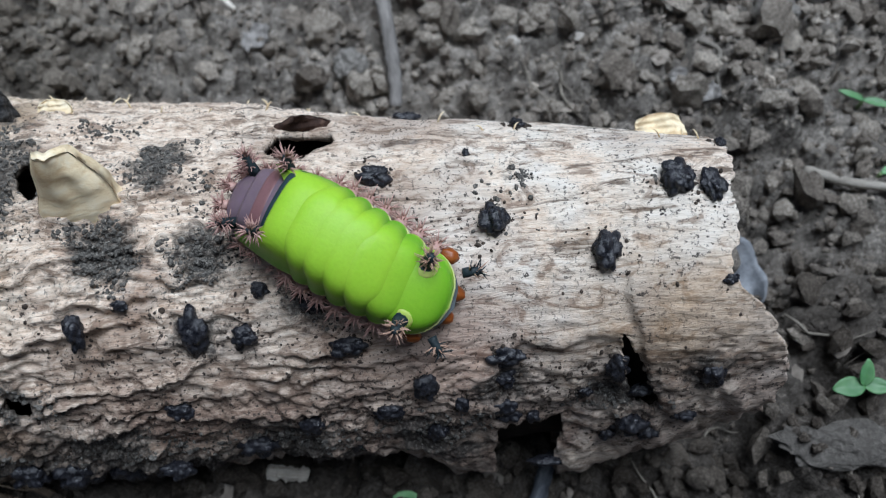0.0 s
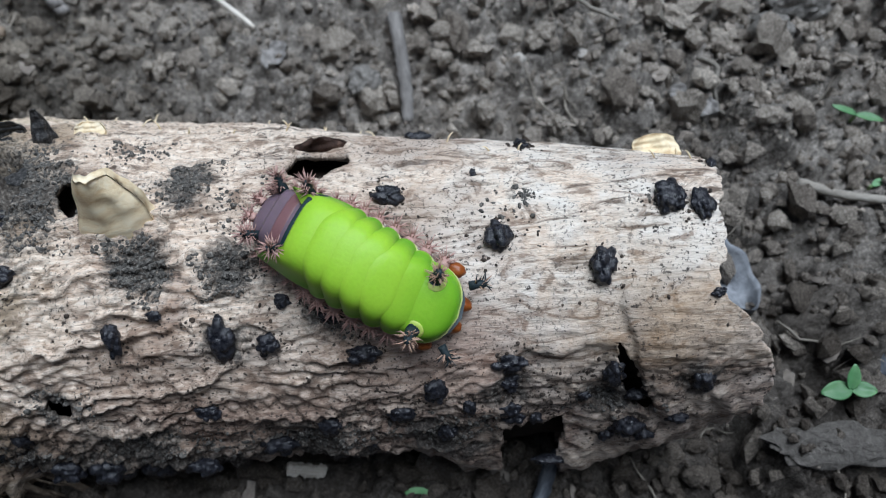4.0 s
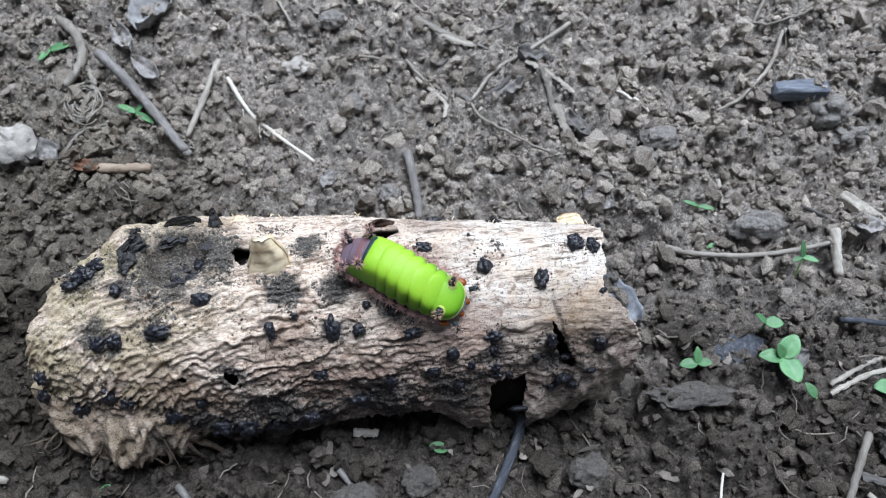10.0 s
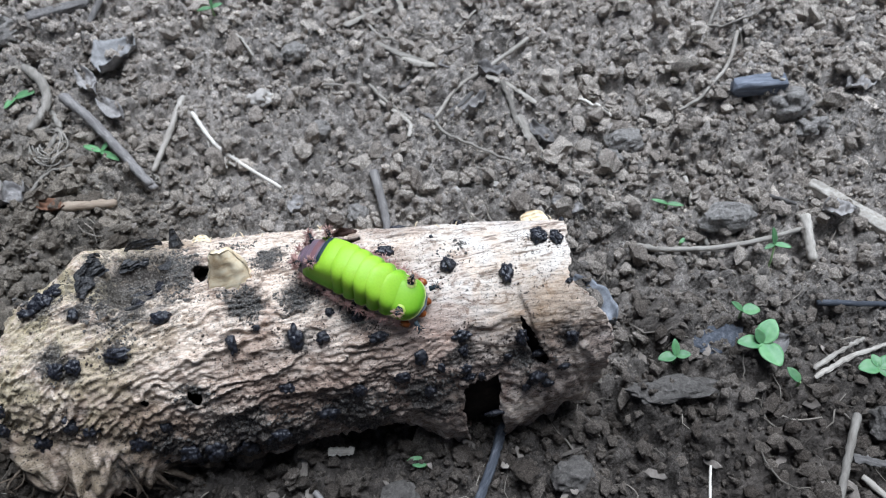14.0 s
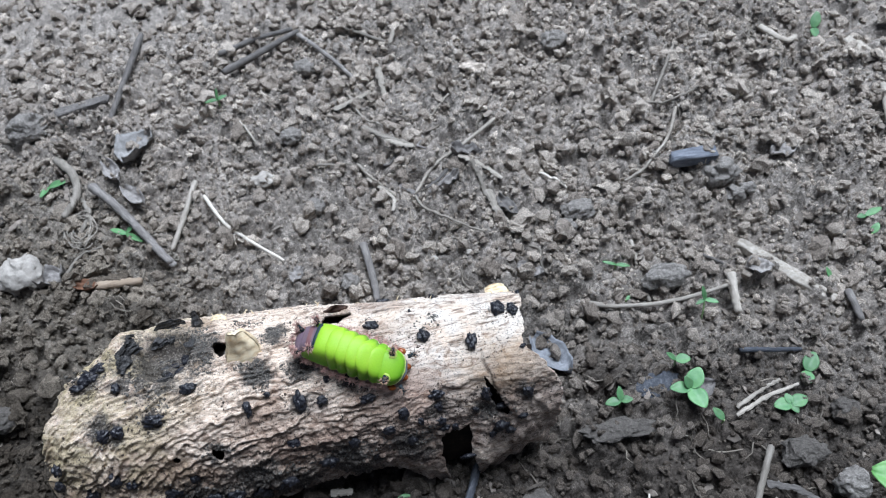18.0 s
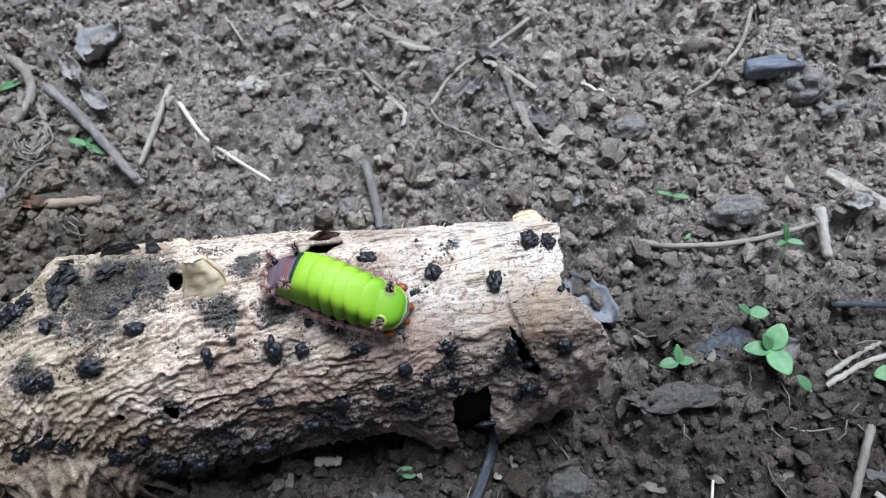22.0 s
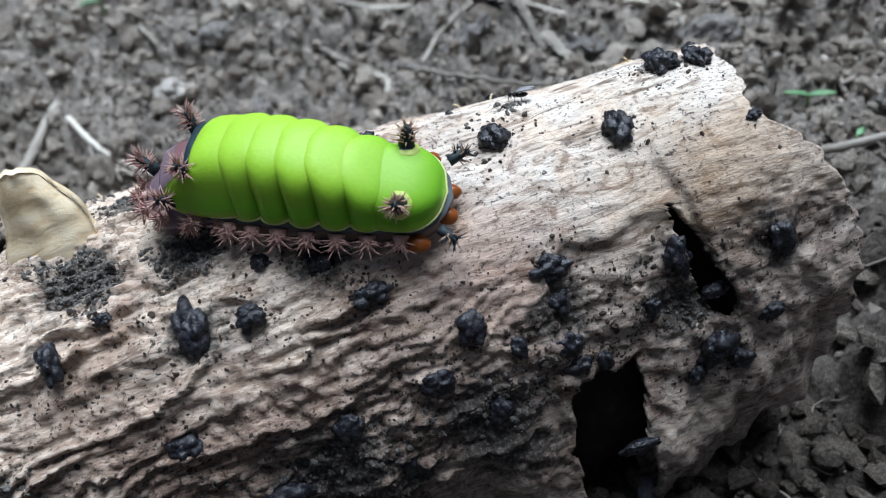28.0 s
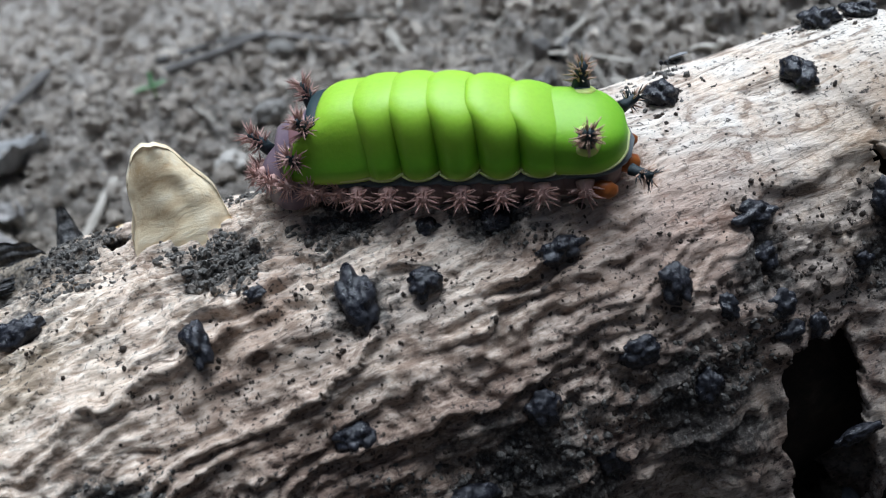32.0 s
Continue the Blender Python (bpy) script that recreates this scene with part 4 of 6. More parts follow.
splinter_fringe()
for lx, ld, ls in ((-7.5, 96, 0.4), (-6.7, 108, 0.45), (-7.95, 78, 0.25), (-6.0, 104, 0.35), (-5.2, 100, 0.3), (-7.1, 84, 0.25)):
    knot(lx, ld, ls, 1200 + lx * 7, ROTTEN, 0.5, 0.0, "rotten_wood_lump")
for lx, ld, ls in ((-6.9, 100, 0.55), (-6.1, 112, 0.62), (-5.2, 112, 0.55), (-4.4, 116, 0.5), (-5.6, 92, 0.35), (-3.5, 114, 0.45)):
    knot(lx, ld, ls, 1300 + lx * 9, ROTTEN, 0.7, 0.0, "rotten_wood_lump")


def torn_skirt():
    """Ochre torn bark bulging from under the torn end, folded and frayed, down to the soil."""
    nu, nv = 110, 46
    x = np.linspace(-8.15, -4.9, nu)[:, None] + np.zeros((1, nv))
    v = np.linspace(0, 1, nv)[None, :] + np.zeros((nu, 1))
    yc, zc, r = log_axis(x)
    swell = 0.62 * np.clip(np.sin(math.pi * np.clip((x + 8.15) / 3.25, 0, 1)), 0, 1) ** 0.7
    a = np.radians(66 + 54 * v + 5 * fractal(x * 1.6, 0 * x, 3, 137))
    fold = np.mod((x * 1.1 + 2.6 * v) * 1.9 + 0.9 * fractal(x * 1.3, v * 2.2, 3, 131), 1.0)
    fold = np.where(fold < 0.7, fold / 0.7, (1 - fold) / 0.3)
    out = r - 0.06 + swell * np.sin(math.pi * np.clip(v, 0, 1)) ** 1.4 * (1 + 0.25 * fractal(x * 2.0, v * 3.0, 3, 133)) + swell * (0.22 * fold + 0.2 * fractal(x * 3.4, v * 5.0, 4, 135, 0.65)) * np.sin(math.pi * v) ** 0.5
    pts = np.stack([x, yc - np.sin(a) * out, zc + np.cos(a) * out], -1)
    inner = np.stack([x, yc - np.sin(a) * (r - 0.3), zc + np.cos(a) * (r - 0.3)], -1)
    q = grid_faces(nu, nv)
    n = nu * nv
    faces = np.concatenate([q, q[:, ::-1] + n]).tolist()
    rim = [i * nv for i in range(nu)] + [(nu - 1) * nv + j for j in range(1, nv)] + [i * nv + nv - 1 for i in range(nu - 2, -1, -1)] + list(range(nv - 2, 0, -1))
    for i, j in zip(rim, rim[1:] + rim[:1]):
        faces.append([i, j, j + n, i + n])
    sheet("torn_bark", np.concatenate([pts.reshape(-1, 3), inner.reshape(-1, 3)]), faces, BARK, LOG, "folded ochre-brown torn bark at the log's end")


torn_skirt()


def root_flare():
    """Brown rotten wood and loose fibres spilling from under the torn end onto the soil."""
    rnd = random.Random(77)
    pts, faces = [], []
    for k in range(70):
        x0, deg = rnd.gauss(-6.7, 0.7), rnd.uniform(74, 106)
        p, n = on_log(max(-8.0, min(-4.6, x0)), deg, -0.05)
        foot = p + Vector((rnd.gauss(0, 0.7), -rnd.uniform(0.1, 0.9), 0))
        foot.z = float(ground_height(np.array([foot.x]), np.array([foot.y]))[0]) + rnd.uniform(0.0, 0.3)
        mid = p.lerp(foot, rnd.uniform(0.3, 0.7)) + Vector((rnd.gauss(0, 0.2), -0.1, rnd.uniform(0.0, 0.25)))
        w = rnd.choice((0.012, 0.02, 0.03, 0.06))
        tp, tf = tube_points(spline([p, mid, foot], 8), [w * q for q in (0.7, 1, 1.1, 1, 1, 0.85, 0.6, 0.25)], 5, 0.9, k * 1.7, rnd.uniform(0.4, 0.9))
        faces += [[i + len(pts) for i in f] for f in tf]
        pts += tp
    ob = sheet("wood_fibre", pts, faces, ROTTEN, LOG, "brown rotten wood fibres spilling onto soil")
    ob["kind"] = "stuff"


root_flare()
for lx, ld, ls in ((-5.2, 97, 0.28), (-4.5, 99, 0.3), (-5.5, 86, 0.22)):
    knot(lx, ld, ls, 1500 + lx * 9, CRUST, 0.6, 0.05)


# ---- the soil's clods and litter ----
def scatter_clods():
    """Crumbs of three sizes, thrown over the near soil."""
    r = np.random.default_rng(9)
    pts, faces, base = [], [], 0
    for n, sub, lo, hi, mean, box in ((34000, 0, 0.025, 0.085, 0.05, (-15, 18, -5, 20)), (15000, 1, 0.06, 0.22, 0.115, (-16, 19, -6, 22)), (2200, 2, 0.12, 0.36, 0.18, (-17, 21, -6, 26)), (15000, 0, 0.08, 0.4, 0.15, (-34, 40, 19, 60)), (5000, 0, 0.2, 0.8, 0.34, (-75, 60, 55, 130)), (330, 3, 0.16, 0.42, 0.22, (-17, -7, -5, 15)), (110, 3, 0.18, 0.4, 0.23, (-17, 20, -6, 26))):
        x, y = r.uniform(box[0], box[1], n), r.uniform(box[2], box[3], n)
        size = np.clip(mean * np.exp(r.normal(0, 0.4, n)), lo, hi)
        clump = fractal(x / 2.6, y / 2.6, 3, 201 + sub)
        keep = (clump + r.uniform(-0.9, 0.9, n)) > -0.55
        yc, zc, rl = log_axis(x)
        keep &= ~((x > -8.2) & (x < 3.7) & (np.abs(y - yc) < rl * 0.8))
        x, y, size = x[keep], y[keep], size[keep]
        z = ground_height(x, y) + size * 0.5
        pick = r.integers(0, 8, len(x))
        for k in range(8):
            bm = lump_bm(1.0, 3.7 * k + 11 * sub, sub, (0.6, 0.7, 0.7, 0.6)[sub], (1.6, 1.7, 1.9, 1.8)[sub], (1, 0.85, 0.7))
            for q in bm.verts if sub > 1 else ():
                q.co *= 1 + 0.3 * noise.noise(q.co * 3.4 + Vector((k, 0, 0))) + 0.22 * noise.noise(q.co * 7.0) + (0.14 * noise.noise(q.co * 15.0) if sub > 2 else 0)
            bm.verts.ensure_lookup_table()
            v = np.array([q.co[:] for q in bm.verts])
            f = np.array([[q.index for q in p.verts] for p in bm.faces])
            bm.free()
            m = pick == k
            c = int(m.sum())
            ang = r.uniform(0, 2 * math.pi, (c, 3))
            ca, sa = np.cos(ang), np.sin(ang)
            one, zero = np.ones(c), np.zeros(c)
            rz = np.stack([ca[:, 0], -sa[:, 0], zero, sa[:, 0], ca[:, 0], zero, zero, zero, one], -1).reshape(c, 3, 3)
            rx = np.stack([one, zero, zero, zero, ca[:, 1], -sa[:, 1], zero, sa[:, 1], ca[:, 1]], -1).reshape(c, 3, 3)
            shape = r.uniform(0.7, 1.15, (c, 1, 3)) * size[m][:, None, None]
            w = np.einsum("cij,cvj->cvi", rz @ rx, v[None] * shape) + np.stack([x[m], y[m], z[m]], -1)[:, None]
            pts.append(w.reshape(-1, 3))
            faces.append((f[None] + (base + np.arange(c) * len(v))[:, None, None]).reshape(-1, 3))
            base += c * len(v)
    ob = sheet("soil_clods", np.concatenate(pts), np.concatenate(faces), CLOD, smooth=False)
    tagged(ob, "loose grey-brown soil crumbs and clods", "soil crumbs", kind="stuff")


scatter_clods()


def litter():
    """Hair-thin rootlets and fibres strewn over the soil."""
    rnd = random.Random(31)
    pts, faces = [], []
    for k in range(760):
        x, y = rnd.uniform(-15, 18), rnd.uniform(-5, 21)
        yc, zc, rl = (float(v) for v in log_axis(x))
        if -8.4 < x < 3.9 and abs(y - yc) < rl + 0.2:
            continue
        a, ln, bend = rnd.uniform(0, 6.28), rnd.uniform(0.25, 1.3), rnd.uniform(-1.2, 1.2)
        path = []
        for q in range(6):
            px, py = x + math.cos(a) * ln * q / 5, y + math.sin(a) * ln * q / 5
            a += bend / 5 + rnd.uniform(-0.2, 0.2)
            path.append((px, py))
        g = ground_height(np.array([p[0] for p in path]), np.array([p[1] for p in path]))
        g = np.maximum(g, g.mean()) + 0.03
        r = rnd.uniform(0.008, 0.024)
        tp, tf = tube_points([(p[0], p[1], float(h)) for p, h in zip(path, g)], [r * w for w in (0.6, 1, 1, 0.9, 0.7, 0.3)], 4)
        faces += [[i + len(pts) for i in f] for f in tf]
        pts += tp
    ob = sheet("root_litter", pts, faces, ROOT_DULL)
    tagged(ob, "thin dry rootlets strewn on soil", "root litter", kind="stuff")


ROOT_DULL = mottled("dull_rootlets", (0.16, 0.14, 0.115), (0.27, 0.24, 0.2), (0.42, 0.38, 0.32), 600, island=True)
litter()


def chips():
    """Small flat flakes of leaf and wood."""
    rnd = random.Random(41)
    pts, faces = [], []
    for k in range(560):
        x, y = rnd.uniform(-15, 18), rnd.uniform(-5, 21)
        yc, zc, rl = (float(v) for v in log_axis(x))
        if -8.4 < x < 3.9 and abs(y - yc) < rl + 0.2:
            continue
        z = float(ground_height(np.array([x]), np.array([y]))[0]) + 0.03
        ln, w = rnd.uniform(0.08, 0.3), rnd.uniform(0.04, 0.13)
        turn = Euler((rnd.gauss(0, 0.35), rnd.gauss(0, 0.35), rnd.uniform(0, 6.3))).to_matrix()
        base = len(pts)
        rim = [(-1, -0.4), (-0.4, -1), (0.6, -0.8), (1, 0.1), (0.5, 0.9), (-0.6, 0.8)]
        for s in (0.012, -0.012):
            for a, b in rim:
                p = turn @ Vector((a * ln * rnd.uniform(0.8, 1.15), b * w, s + 0.05 * a * a * ln))
                pts.append((x + p.x, y + p.y, z + p.z))
        faces.append([base + i for i in range(6)])
        faces.append([base + 11 - i for i in range(6)])
        faces += [[base + i, base + 6 + i, base + 6 + (i + 1) % 6, base + (i + 1) % 6] for i in range(6)]
    ob = sheet("litter_flakes", pts, faces, FLAKES, smooth=False)
    tagged(ob, "small grey-brown flakes of dry leaf and wood", "litter", kind="stuff")


FLAKES = mottled("litter_flakes", (0.12, 0.1, 0.085), (0.24, 0.21, 0.18), (0.4, 0.36, 0.31), 500, island=True)
chips()


# ---- sticks, rootlets and chips that can be told apart ----
def stick(name, ctrl, width, material, label, category="stick", flat=1.0, seed=1, end=0.75, rise=0.0, group=""):
    """A twig lying on the soil along the control points (plan, centimetres)."""
    n = max(14, int(9 * len(ctrl)))
    path = spline([(a, b, 0) for a, b in ctrl], n)
    r = width * 0.5
    xs, ys = np.array([p.x for p in path]), np.array([p.y for p in path])
    g = np.array([ground_height(xs + dx, ys + dy) for dx, dy in ((0, 0), (r, 0), (-r, 0), (0, r), (0, -r))]).max(0)
    k = np.arange(n)
    stiff = width > 0.125
    line = np.polyval(np.polyfit(k, g, 1 if stiff else 2), k)
    z = line + (0.05 if stiff else 0.3) * (g - line) + 0.45 * float((g - line).max()) + r * flat * 0.6 + rise + (0.12 if width > 0.27 else 0.0)
    rnd = random.Random(seed)
    o = Vector((xs[0], ys[0], float(z[0])))
    pts = []
    for q, p in enumerate(path):
        wob = 0.08 * r
        pts.append(Vector((p.x + rnd.uniform(-wob, wob), p.y + rnd.uniform(-wob, wob), float(z[q]))) - o)
    radii = [r * (1 - (1 - end) * q / (n - 1)) * (1 + 0.05 * rnd.uniform(-1, 1)) for q in range(n)]
    radii[0] *= 0.8
    radii[-1] *= 0.7
    split = flat < 0.7
    tp, tf = tube_points(pts, radii, 6 if split else 12 if width > 0.15 else 7, 0.5 if split else 0.24, seed, flat)
    turn = (pts[-1] - pts[0]).to_track_quat("Z", "Y").to_matrix().to_4x4()
    back = turn.inverted()
    ob = sheet(name, [tuple(back @ Vector(p)) for p in tp], tf, material, smooth=not split)
    ob.matrix_world = Matrix.Translation(o * CM) @ turn
    tagged(ob, label, category, group)
    return ob


TW = "weathered grey twig lying on loose soil"
STICKS = [
    ("twig", [(-7.73, 20.85), (-8.03, 18.36), (-8.33, 15.82)], 0.26, WOOD_GREY, TW, 1.0),
    ("root", [(-10.18, 14.64), (-9.51, 13.77), (-9.29, 12.79), (-9.63, 11.99)], 0.3, WOOD_PALE, "pale bent dry root lying on soil", 1.0),
    ("stick", [(-8.76, 12.95), (-7.82, 11.91), (-6.51, 10.06), (-6.13, 9.62)], 0.3, WOOD_GREY, "dark grey straight stick on soil", 1.0),
    ("stick", [(-5.51, 12.81), (-5.9, 11.48), (-6.28, 10.29)], 0.2, WOOD_PALE, "short pale brown stick with frayed end", 1.0),
    ("rootlet", [(-5.21, 12.07), (-4.61, 10.95), (-4.05, 10.39), (-2.86, 9.32)], 0.135, ROOT, "thin white rootlet lying on soil", 1.0),
    ("rootlet", [(-4.75, 10.95), (-4.75, 10.5), (-4.45, 10.3)], 0.04, ROOT, "hair-thin white side root", 1.0),
    ("stick", [(-0.34, 9.11), (-0.22, 8.14), (-0.17, 7.17)], 0.26, WOOD_GREY, "bluish grey stick lying behind the log", 0.7),
    ("twig", [(-8.34, 9.11), (-7.01, 9.12)], 0.3, WOOD_TAN, "thick tan dry twig stub on soil", 0.8),
    ("rootlet", [(-9.45, 9.74), (-9.02, 10.61), (-8.4, 10.84)], 0.1, WOOD_PALE, "thin pale rootlet beside a seedling", 1.0),
    ("stick", [(-4.51, 17.63), (-3.35, 18.52), (-1.71, 19.77)], 0.29, WOOD_GREY, "long grey dry stick lying on soil", 1.0),
    ("stick", [(-4.7, 18.7), (-3.34, 19.5), (-1.93, 20.01)], 0.24, WOOD_GREY, "long grey dry stick lying on soil", 1.0),
    ("stick", [(-1.72, 19.57), (-0.69, 17.96), (0.17, 16.37)], 0.2, WOOD_GREY, "tapering grey-brown stick on soil", 1.0),
    ("stem", [(-0.55, 19.73), (0.55, 19.03), (1.61, 18.2)], 0.17, WOOD_PALE, "pale dry stem lying on soil", 0.8),
    ("stem", [(2.07, 19.13), (1.66, 17.68)], 0.2, WOOD_PALE, "pale dry stem lying on soil", 0.8),
    ("root", [(4.58, 12.75), (3.25, 11.94), (2.26, 11.43), (1.52, 10.57)], 0.13, WOOD_PALE, "pale curved dry root on soil", 1.0),
    ("root", [(1.52, 10.57), (1.7, 9.83), (2.54, 9.09), (3.35, 8.4)], 0.09, WOOD_PALE, "thin curved dry root on soil", 1.0),
    ("stem", [(0.19, 13.64), (1.05, 12.95), (1.9, 12.37)], 0.19, WOOD_PALE, "flattened pale dry stem on soil", 0.4),
    ("rootlet", [(-0.13, 15.64), (0.27, 14.34), (0.8, 13.46)], 0.09, WOOD_PALE, "thin pale dry rootlet on soil", 1.0),
    ("wood_chip", [(1.08, 16.67), (1.14, 15.34)], 0.24, WOOD_PALE, "pale flat wood chip on soil", 0.4),
    ("wood_chip", [(-0.71, 15.15), (0.67, 15.56)], 0.22, WOOD_PALE, "pale flat wood chip on soil", 0.4),
    ("stem", [(11.47, 14.98), (10.64, 13.6), (9.59, 12.0)], 0.12, WOOD_PALE, "straight thin pale stem on soil", 1.0),
    ("rootlet", [(9.43, 12.13), (10.11, 11.74), (11.08, 11.92)], 0.09, WOOD_PALE, "thin curved pale rootlet on soil", 1.0),
    ("rootlet", [(10.23, 11.51), (9.57, 10.4), (8.59, 9.46), (7.81, 9.16)], 0.11, WOOD_PALE, "long curved pale rootlet on soil", 1.0),
    ("rootlet", [(5.38, 10.32), (6.03, 9.42)], 0.08, WOOD_PALE, "short pale rootlet on soil", 1.0),
    ("twig", [(5.66, 5.49), (6.33, 5.11), (7.8, 4.83), (9.57, 4.92)], 0.15, WOOD_PALE, "thin bowed grey twig on soil", 1.0),
    ("stick", [(9.47, 5.2), (9.32, 4.15)], 0.26, WOOD_PALE, "short thick pale stick stub on soil", 1.0),
    ("twig", [(9.18, 6.26), (9.34, 5.45)], 0.11, WOOD_GREY, TW, 1.0),
    ("twig", [(8.81, 2.98), (10.35, 2.73)], 0.15, WOOD_DARK, "dark charred twig on soil", 1.0),
    ("stem", [(8.12, 1.4), (9.06, 1.76), (9.9, 1.88)], 0.12, WOOD_PALE, "split pale dry stem on soil", 0.6),
    ("stem", [(8.24, 1.62), (9.02, 1.95), (9.57, 2.12)], 0.11, WOOD_PALE, "split pale dry stem on soil", 0.6),
    ("stick", [(8.54, 0.48), (7.73, -0.63), (6.7, -2.07)], 0.17, WOOD_PALE, "speckled pale bark stick on soil", 1.0),
    ("stem", [(8.17, -0.64), (8.6, -1.38), (8.99, -1.96)], 0.15, WOOD_PALE, "tapering pale dry stem on soil", 0.7),
    ("rootlet", [(5.47, 0.01), (5.08, -1.04), (4.97, -1.74)], 0.06, ROOT, "white thread-like rootlet on soil", 1.0),
    ("stick", [(1.74, 1.84), (1.34, 0.93), (0.69, -0.2), (0.14, -0.88)], 0.22, WOOD_DARK, "dark charred stick coming from under the log", 1.0),
    ("twig", [(0.91, 0.22), (0.63, -0.79)], 0.14, WOOD_DARK, "dark forked twig on soil", 1.0),
    ("stick", [(-11.84, 1.88), (-10.47, 1.52), (-9.06, 1.24)], 0.22, WOOD_PALE, "pale straight stick lying on soil", 1.0),
    ("stem", [(-12.68, 5.81), (-11.91, 6.39), (-11.24, 7.15)], 0.18, WOOD_PALE, "pale brown dry stem on soil", 1.0),
    ("stick", [(-5.74, 1.0), (-5.2, 0.3), (-4.69, -0.1)], 0.17, WOOD_GREY, "grey stick lying beside the log", 1.0),
    ("twig", [(-2.34, 1.02), (-1.93, 0.48)], 0.14, WOOD_GREY, TW, 1.0),
    ("twig", [(-13.22, 8.72), (-11.96, 8.35)], 0.19, WOOD_GREY, TW, 1.0),
    ("rootlet", [(-12.59, 8.81), (-12.19, 9.18), (-11.62, 9.11)], 0.1, WOOD_PALE, "bent pale rootlet on soil", 1.0),
    ("stem", [(14.6, 15.0), (15.07, 14.03), (15.53, 14.1)], 0.26, WOOD_PALE, "bent pale dry stem on soil", 0.7),
    ("stick", [(12.34, 4.16), (12.07, 3.07)], 0.22, WOOD_GREY, "short grey-white stick on soil", 1.0),
    ("rootlet", [(-4.15, 15.54), (-3.79, 14.73), (-3.45, 13.99)], 0.09, WOOD_PALE, "thin pale rootlet on soil", 1.0),
    ("twig", [(7.39, 7.19), (7.36, 6.48)], 0.12, WOOD_PALE, "short pale twig on soil", 1.0),
    ("wood_chip", [(-1.98, 1.74), (-1.43, 1.68)], 0.22, WOOD_PALE, "pale cream wood chip under the log", 0.5),
    ("stick", [(16.91, 10.99), (16.26, 9.2)], 0.26, WOOD_PALE, "pale straight stick on soil", 0.8),
    ("wood_chip", [(13.72, 4.64), (13.51, 3.79)], 0.26, WOOD_GREY, "grey wood chip on soil", 0.5),
    ("rootlet", [(-12.37, 4.15), (-11.46, 4.53)], 0.07, WOOD_PALE, "thin pale rootlet on soil", 1.0),
    ("rootlet", [(-1.56, 12.84), (-0.35, 12.55)], 0.08, WOOD_PALE, "thin pale rootlet on soil", 1.0),
    ("rootlet", [(-0.17, 12.37), (0.35, 11.56), (0.87, 10.87)], 0.1, WOOD_PALE, "thin pale rootlet on soil", 1.0),
    ("rootlet", [(2.28, 13.56), (3.49, 14.46)], 0.08, WOOD_PALE, "thin pale rootlet on soil", 1.0),
    ("stick", [(3.0, 11.6), (2.4, 10.9), (1.9, 10.6)], 0.16, WOOD_GREY, "grey shredded dry stem on soil", 0.6),
    ("stem", [(-9.3, 12.9), (-8.95, 12.2), (-9.2, 11.3)], 0.2, WOOD_PALE, "curled pale fibrous dry root on soil", 0.8),
    ("twig", [(7.3, 5.9), (7.25, 5.1)], 0.14, WOOD_PALE, "short pale twig under a bowed twig", 1.0),
    ("stem", [(8.05, -0.35), (8.7, -0.55), (9.2, -0.95)], 0.18, WOOD_GREY, "flat grey-brown dry stem on soil", 0.4),
    ("stem", [(2.86, 11.07), (2.40, 10.68), (1.94, 10.31)], 0.14, WOOD_GREY, "grey dry stem among roots", 0.6),
    ("dry_leaf", [(3.10, 11.31), (3.76, 10.79), (4.25, 10.18)], 0.16, WOOD_PALE, "pale grey dry leaf blade on soil", 0.35),
    ("dry_leaf", [(3.43, 10.81), (3.59, 10.40), (3.67, 9.92)], 0.16, WOOD_PALE, "pale dry leaf blade on soil", 0.35),
    ("dry_leaf", [(0.08, 11.82), (0.56, 11.14), (0.82, 10.67), (0.73, 10.18)], 0.13, WOOD_PALE, "pale bent dry leaf blade on soil", 0.4),
    ("dry_leaf", [(0.34, 13.62), (1.02, 12.90), (1.53, 12.43), (2.04, 12.27)], 0.2, WOOD_PALE, "pale curled dry leaf blade on soil", 0.4),
    ("stem", [(2.10, 12.99), (2.10, 12.47), (1.88, 12.10), (2.15, 11.85)], 0.1, WOOD_GREY, "thin curled grey stem on soil", 1.0),
    ("rootlet", [(5.41, 10.32), (5.75, 9.79), (6.09, 9.31)], 0.1, ROOT, "short white rootlet on soil", 1.0),
    ("dry_leaf", [(3.73, 9.91), (3.86, 9.17), (4.22, 8.28)], 0.24, WOOD_PALE, "broad pale dry leaf blade on soil", 0.3),
    ("rootlet", [(4.52, 7.73), (4.77, 7.48), (4.68, 7.10), (4.82, 6.76)], 0.08, WOOD_PALE, "thin curled pale rootlet on soil", 1.0),
    ("stem", [(0.67, 12.20), (1.08, 12.47)], 0.1, WOOD_GREY, "short grey dry stem on soil", 1.0),
    ("dry_leaf", [(1.08, 11.23), (1.47, 10.82), (1.62, 10.42)], 0.18, WOOD_GREY, "grey dry leaf blade on soil", 0.35),
]
for k, (nm, ctrl, wd, mt, lb, fl) in enumerate(STICKS):
    stick(nm, ctrl, wd, mt, lb, nm.replace("_", " "), fl, 3 + k)


